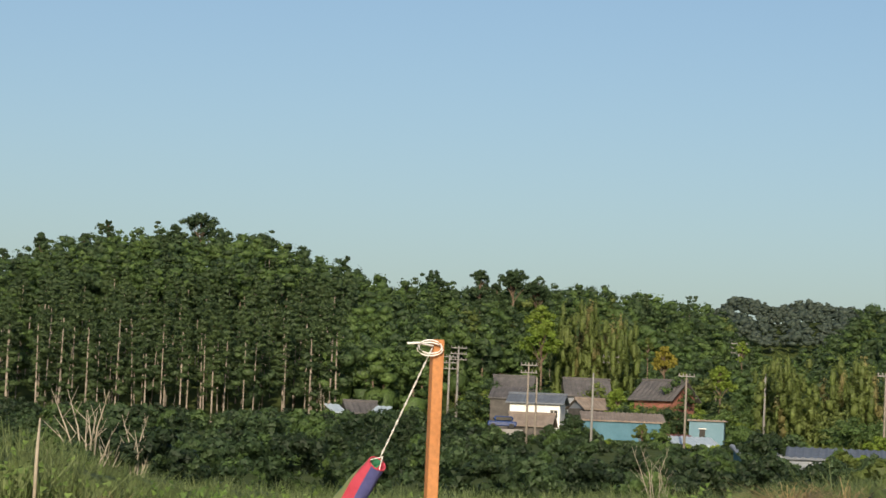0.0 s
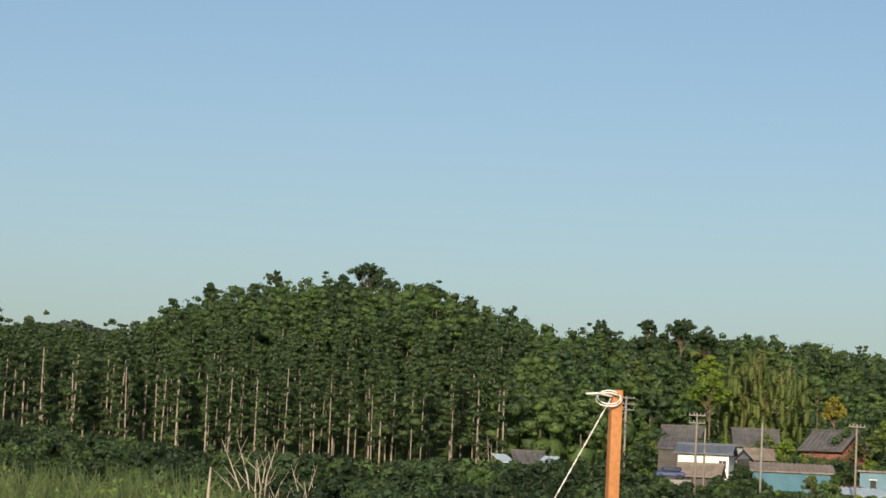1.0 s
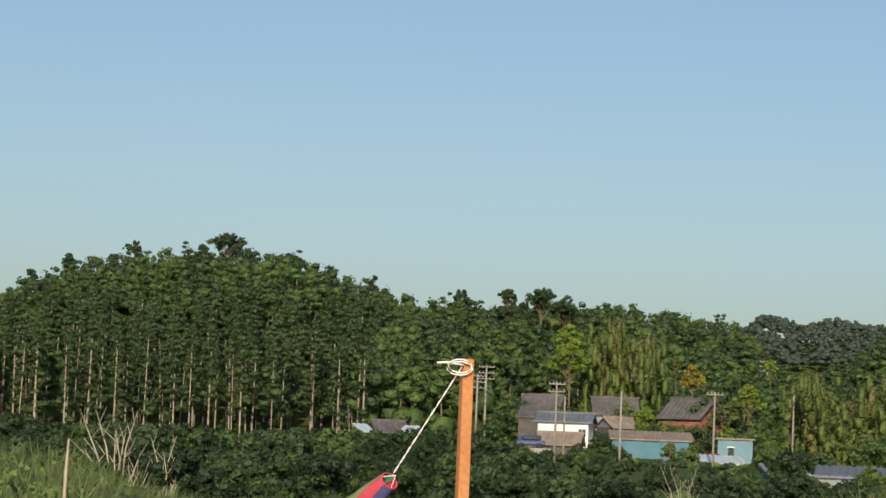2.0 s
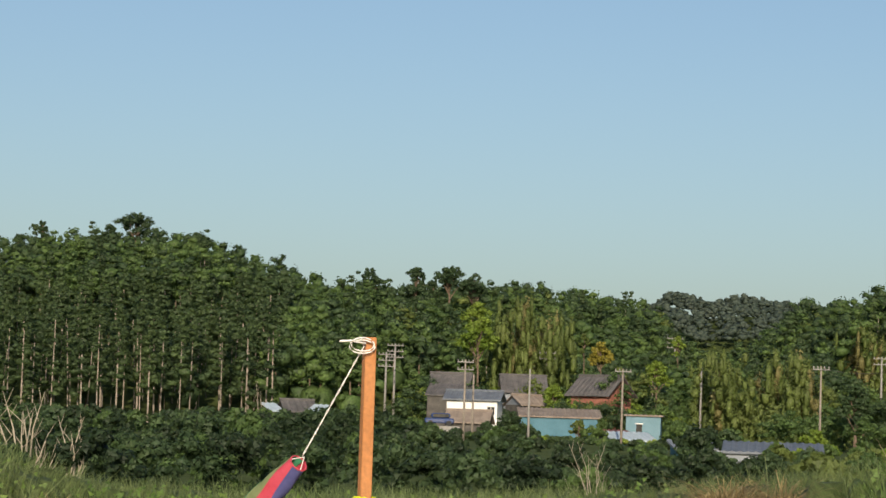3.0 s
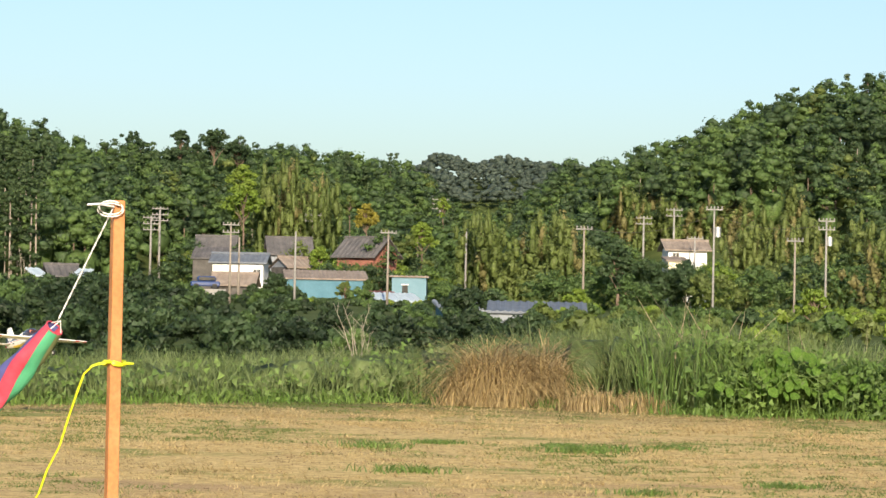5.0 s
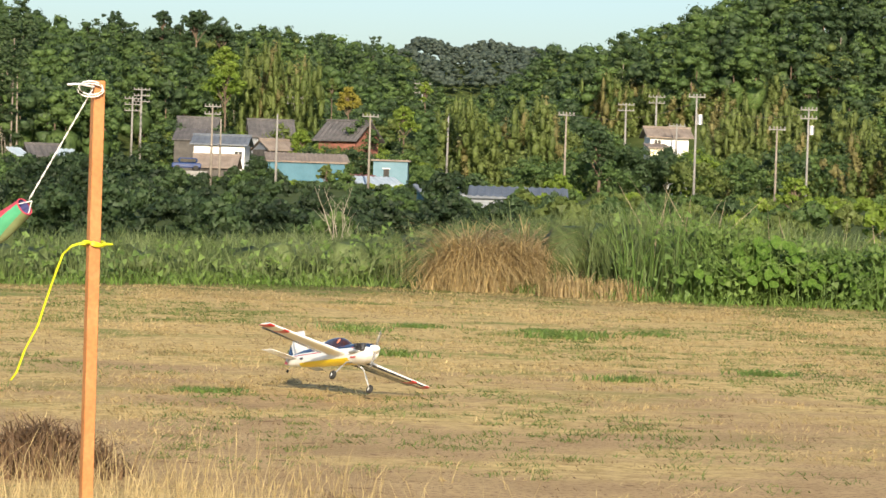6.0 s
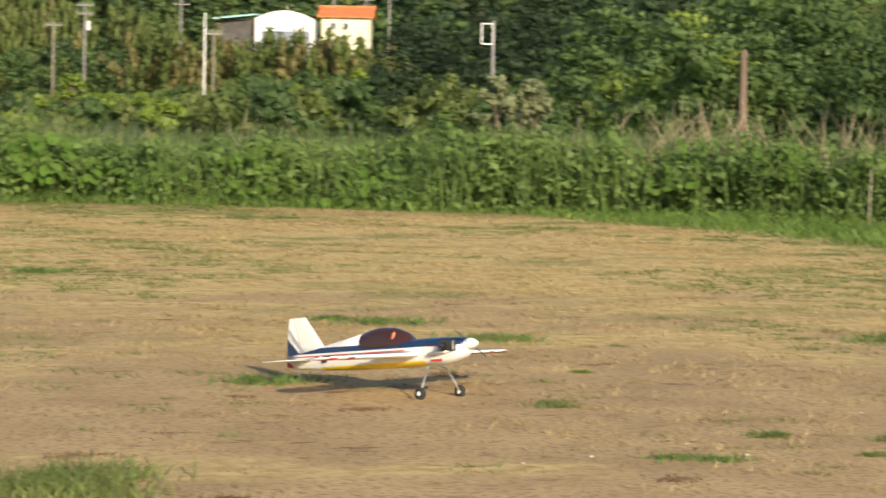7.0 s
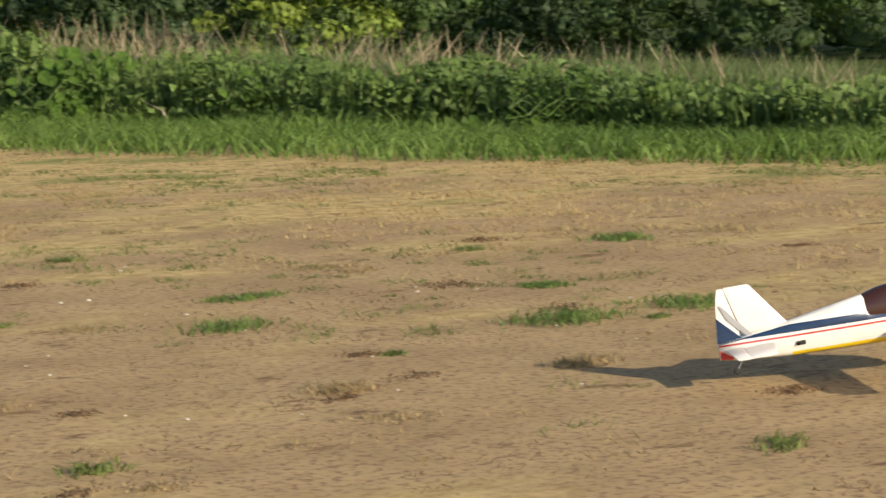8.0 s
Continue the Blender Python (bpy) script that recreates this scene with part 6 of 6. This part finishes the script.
# seconds, where the windsock's mouth and its tail's way lie beside and below the stake's top
BLOWN = ((0.0, -0.092, -0.192, -0.055, -0.071), (0.3, -0.087, -0.19, -0.044, -0.039), (0.8, -0.1, -0.19, -0.055, -0.05), (1.4, -0.115, -0.19, -0.06, -0.05), (2.3, -0.123, -0.196, -0.059, -0.05), (2.5, -0.125, -0.192, -0.075, -0.056), (3.0, -0.11, -0.2, -0.06, -0.06),
         (3.5, -0.088, -0.203, -0.055, -0.076), (3.7, -0.078, -0.198, -0.091, -0.119), (3.8, -0.074, -0.195, -0.11, -0.149), (3.9, -0.064, -0.192, -0.144, -0.177),
         (4.0, -0.062, -0.192, -0.135, -0.195), (4.2, -0.065, -0.184, -0.062, -0.153), (4.5, -0.078, -0.19, -0.07, -0.13), (4.75, -0.09, -0.195, -0.08, -0.11), (5.0, -0.1, -0.198, -0.085, -0.095), (5.3, -0.114, -0.2, -0.089, -0.076), (5.5, -0.13, -0.202, -0.079, -0.098),
         (5.7, -0.103, -0.211, -0.109, -0.112), (5.9, -0.109, -0.203, -0.089, -0.069), (6.3, -0.12, -0.195, -0.08, -0.07), (7.0, -0.1, -0.2, -0.07, -0.08), (8.0, -0.11, -0.195, -0.08, -0.07))
# seconds, the way of the tape's tail
FLUTTER = ((0.0, -0.1, -0.22), (1.2, -0.08, -0.24), (2.4, -0.12, -0.2), (3.3, -0.1, -0.2), (3.9, -0.1, -0.185), (4.2, -0.12, -0.215), (4.8, -0.1, -0.24), (5.3, -0.103, -0.254), (5.5, -0.089, -0.262), (5.9, -0.09, -0.22), (6.6, -0.1, -0.23), (8.0, -0.09, -0.24))


def hanging(at, way):
    """A pose whose local -z runs along way."""
    z = -Vector(way).normalized()
    x = Vector((1, 0.2, 0.1))
    x = (x - z * x.dot(z)).normalized()
    y = z.cross(x)
    return Matrix.Translation(at) @ Matrix((x, y, z)).transposed().to_4x4()


def motions():
    walk(plane, [(r[0], plane_pose(*r[1:])) for r in FLIGHT])
    loop = STAKE + Vector((-0.005, -0.02, TOP_Z - 0.012))
    srows, krows = [], []
    for t, dx, dz, wx, wz in BLOWN:
        deep = math.sqrt(max(0.0, STRING_L ** 2 - dx * dx - dz * dz))
        way = Vector((dx, 0.75 * deep, dz)).normalized() * STRING_L
        srows.append((t, hanging(loop, way)))
        slack = math.sqrt(max(0.0, 0.235 ** 2 - wx * wx - wz * wz)) if t in (4.2,) else 0.05
        roll = 42 - 217 * smooth01((t - 4.2) / 1.1)
        krows.append((t, hanging(loop + way * 1.07, (wx, slack, wz)) @ pose(0, 0, 0, 0, 0, float(roll))))
    walk(string, srows)
    walk(sock, krows)
    knot = STAKE + Vector((-0.04, -0.015, 1.443))
    walk(tape, [(t, hanging(knot, (dx, 0.03, dz))) for t, dx, dz in FLUTTER])
    for w, s in wheels:
        walk(w, [(k / 10, pose(px(1.117), s * 0.17, -0.25, 0, 80 * k, 0)) for k in range(81)])
    walk(prop, [(k / 30, pose(px(1.347), 0, 0.006, 80 * k, 0, 0)) for k in range(241)])


motions()
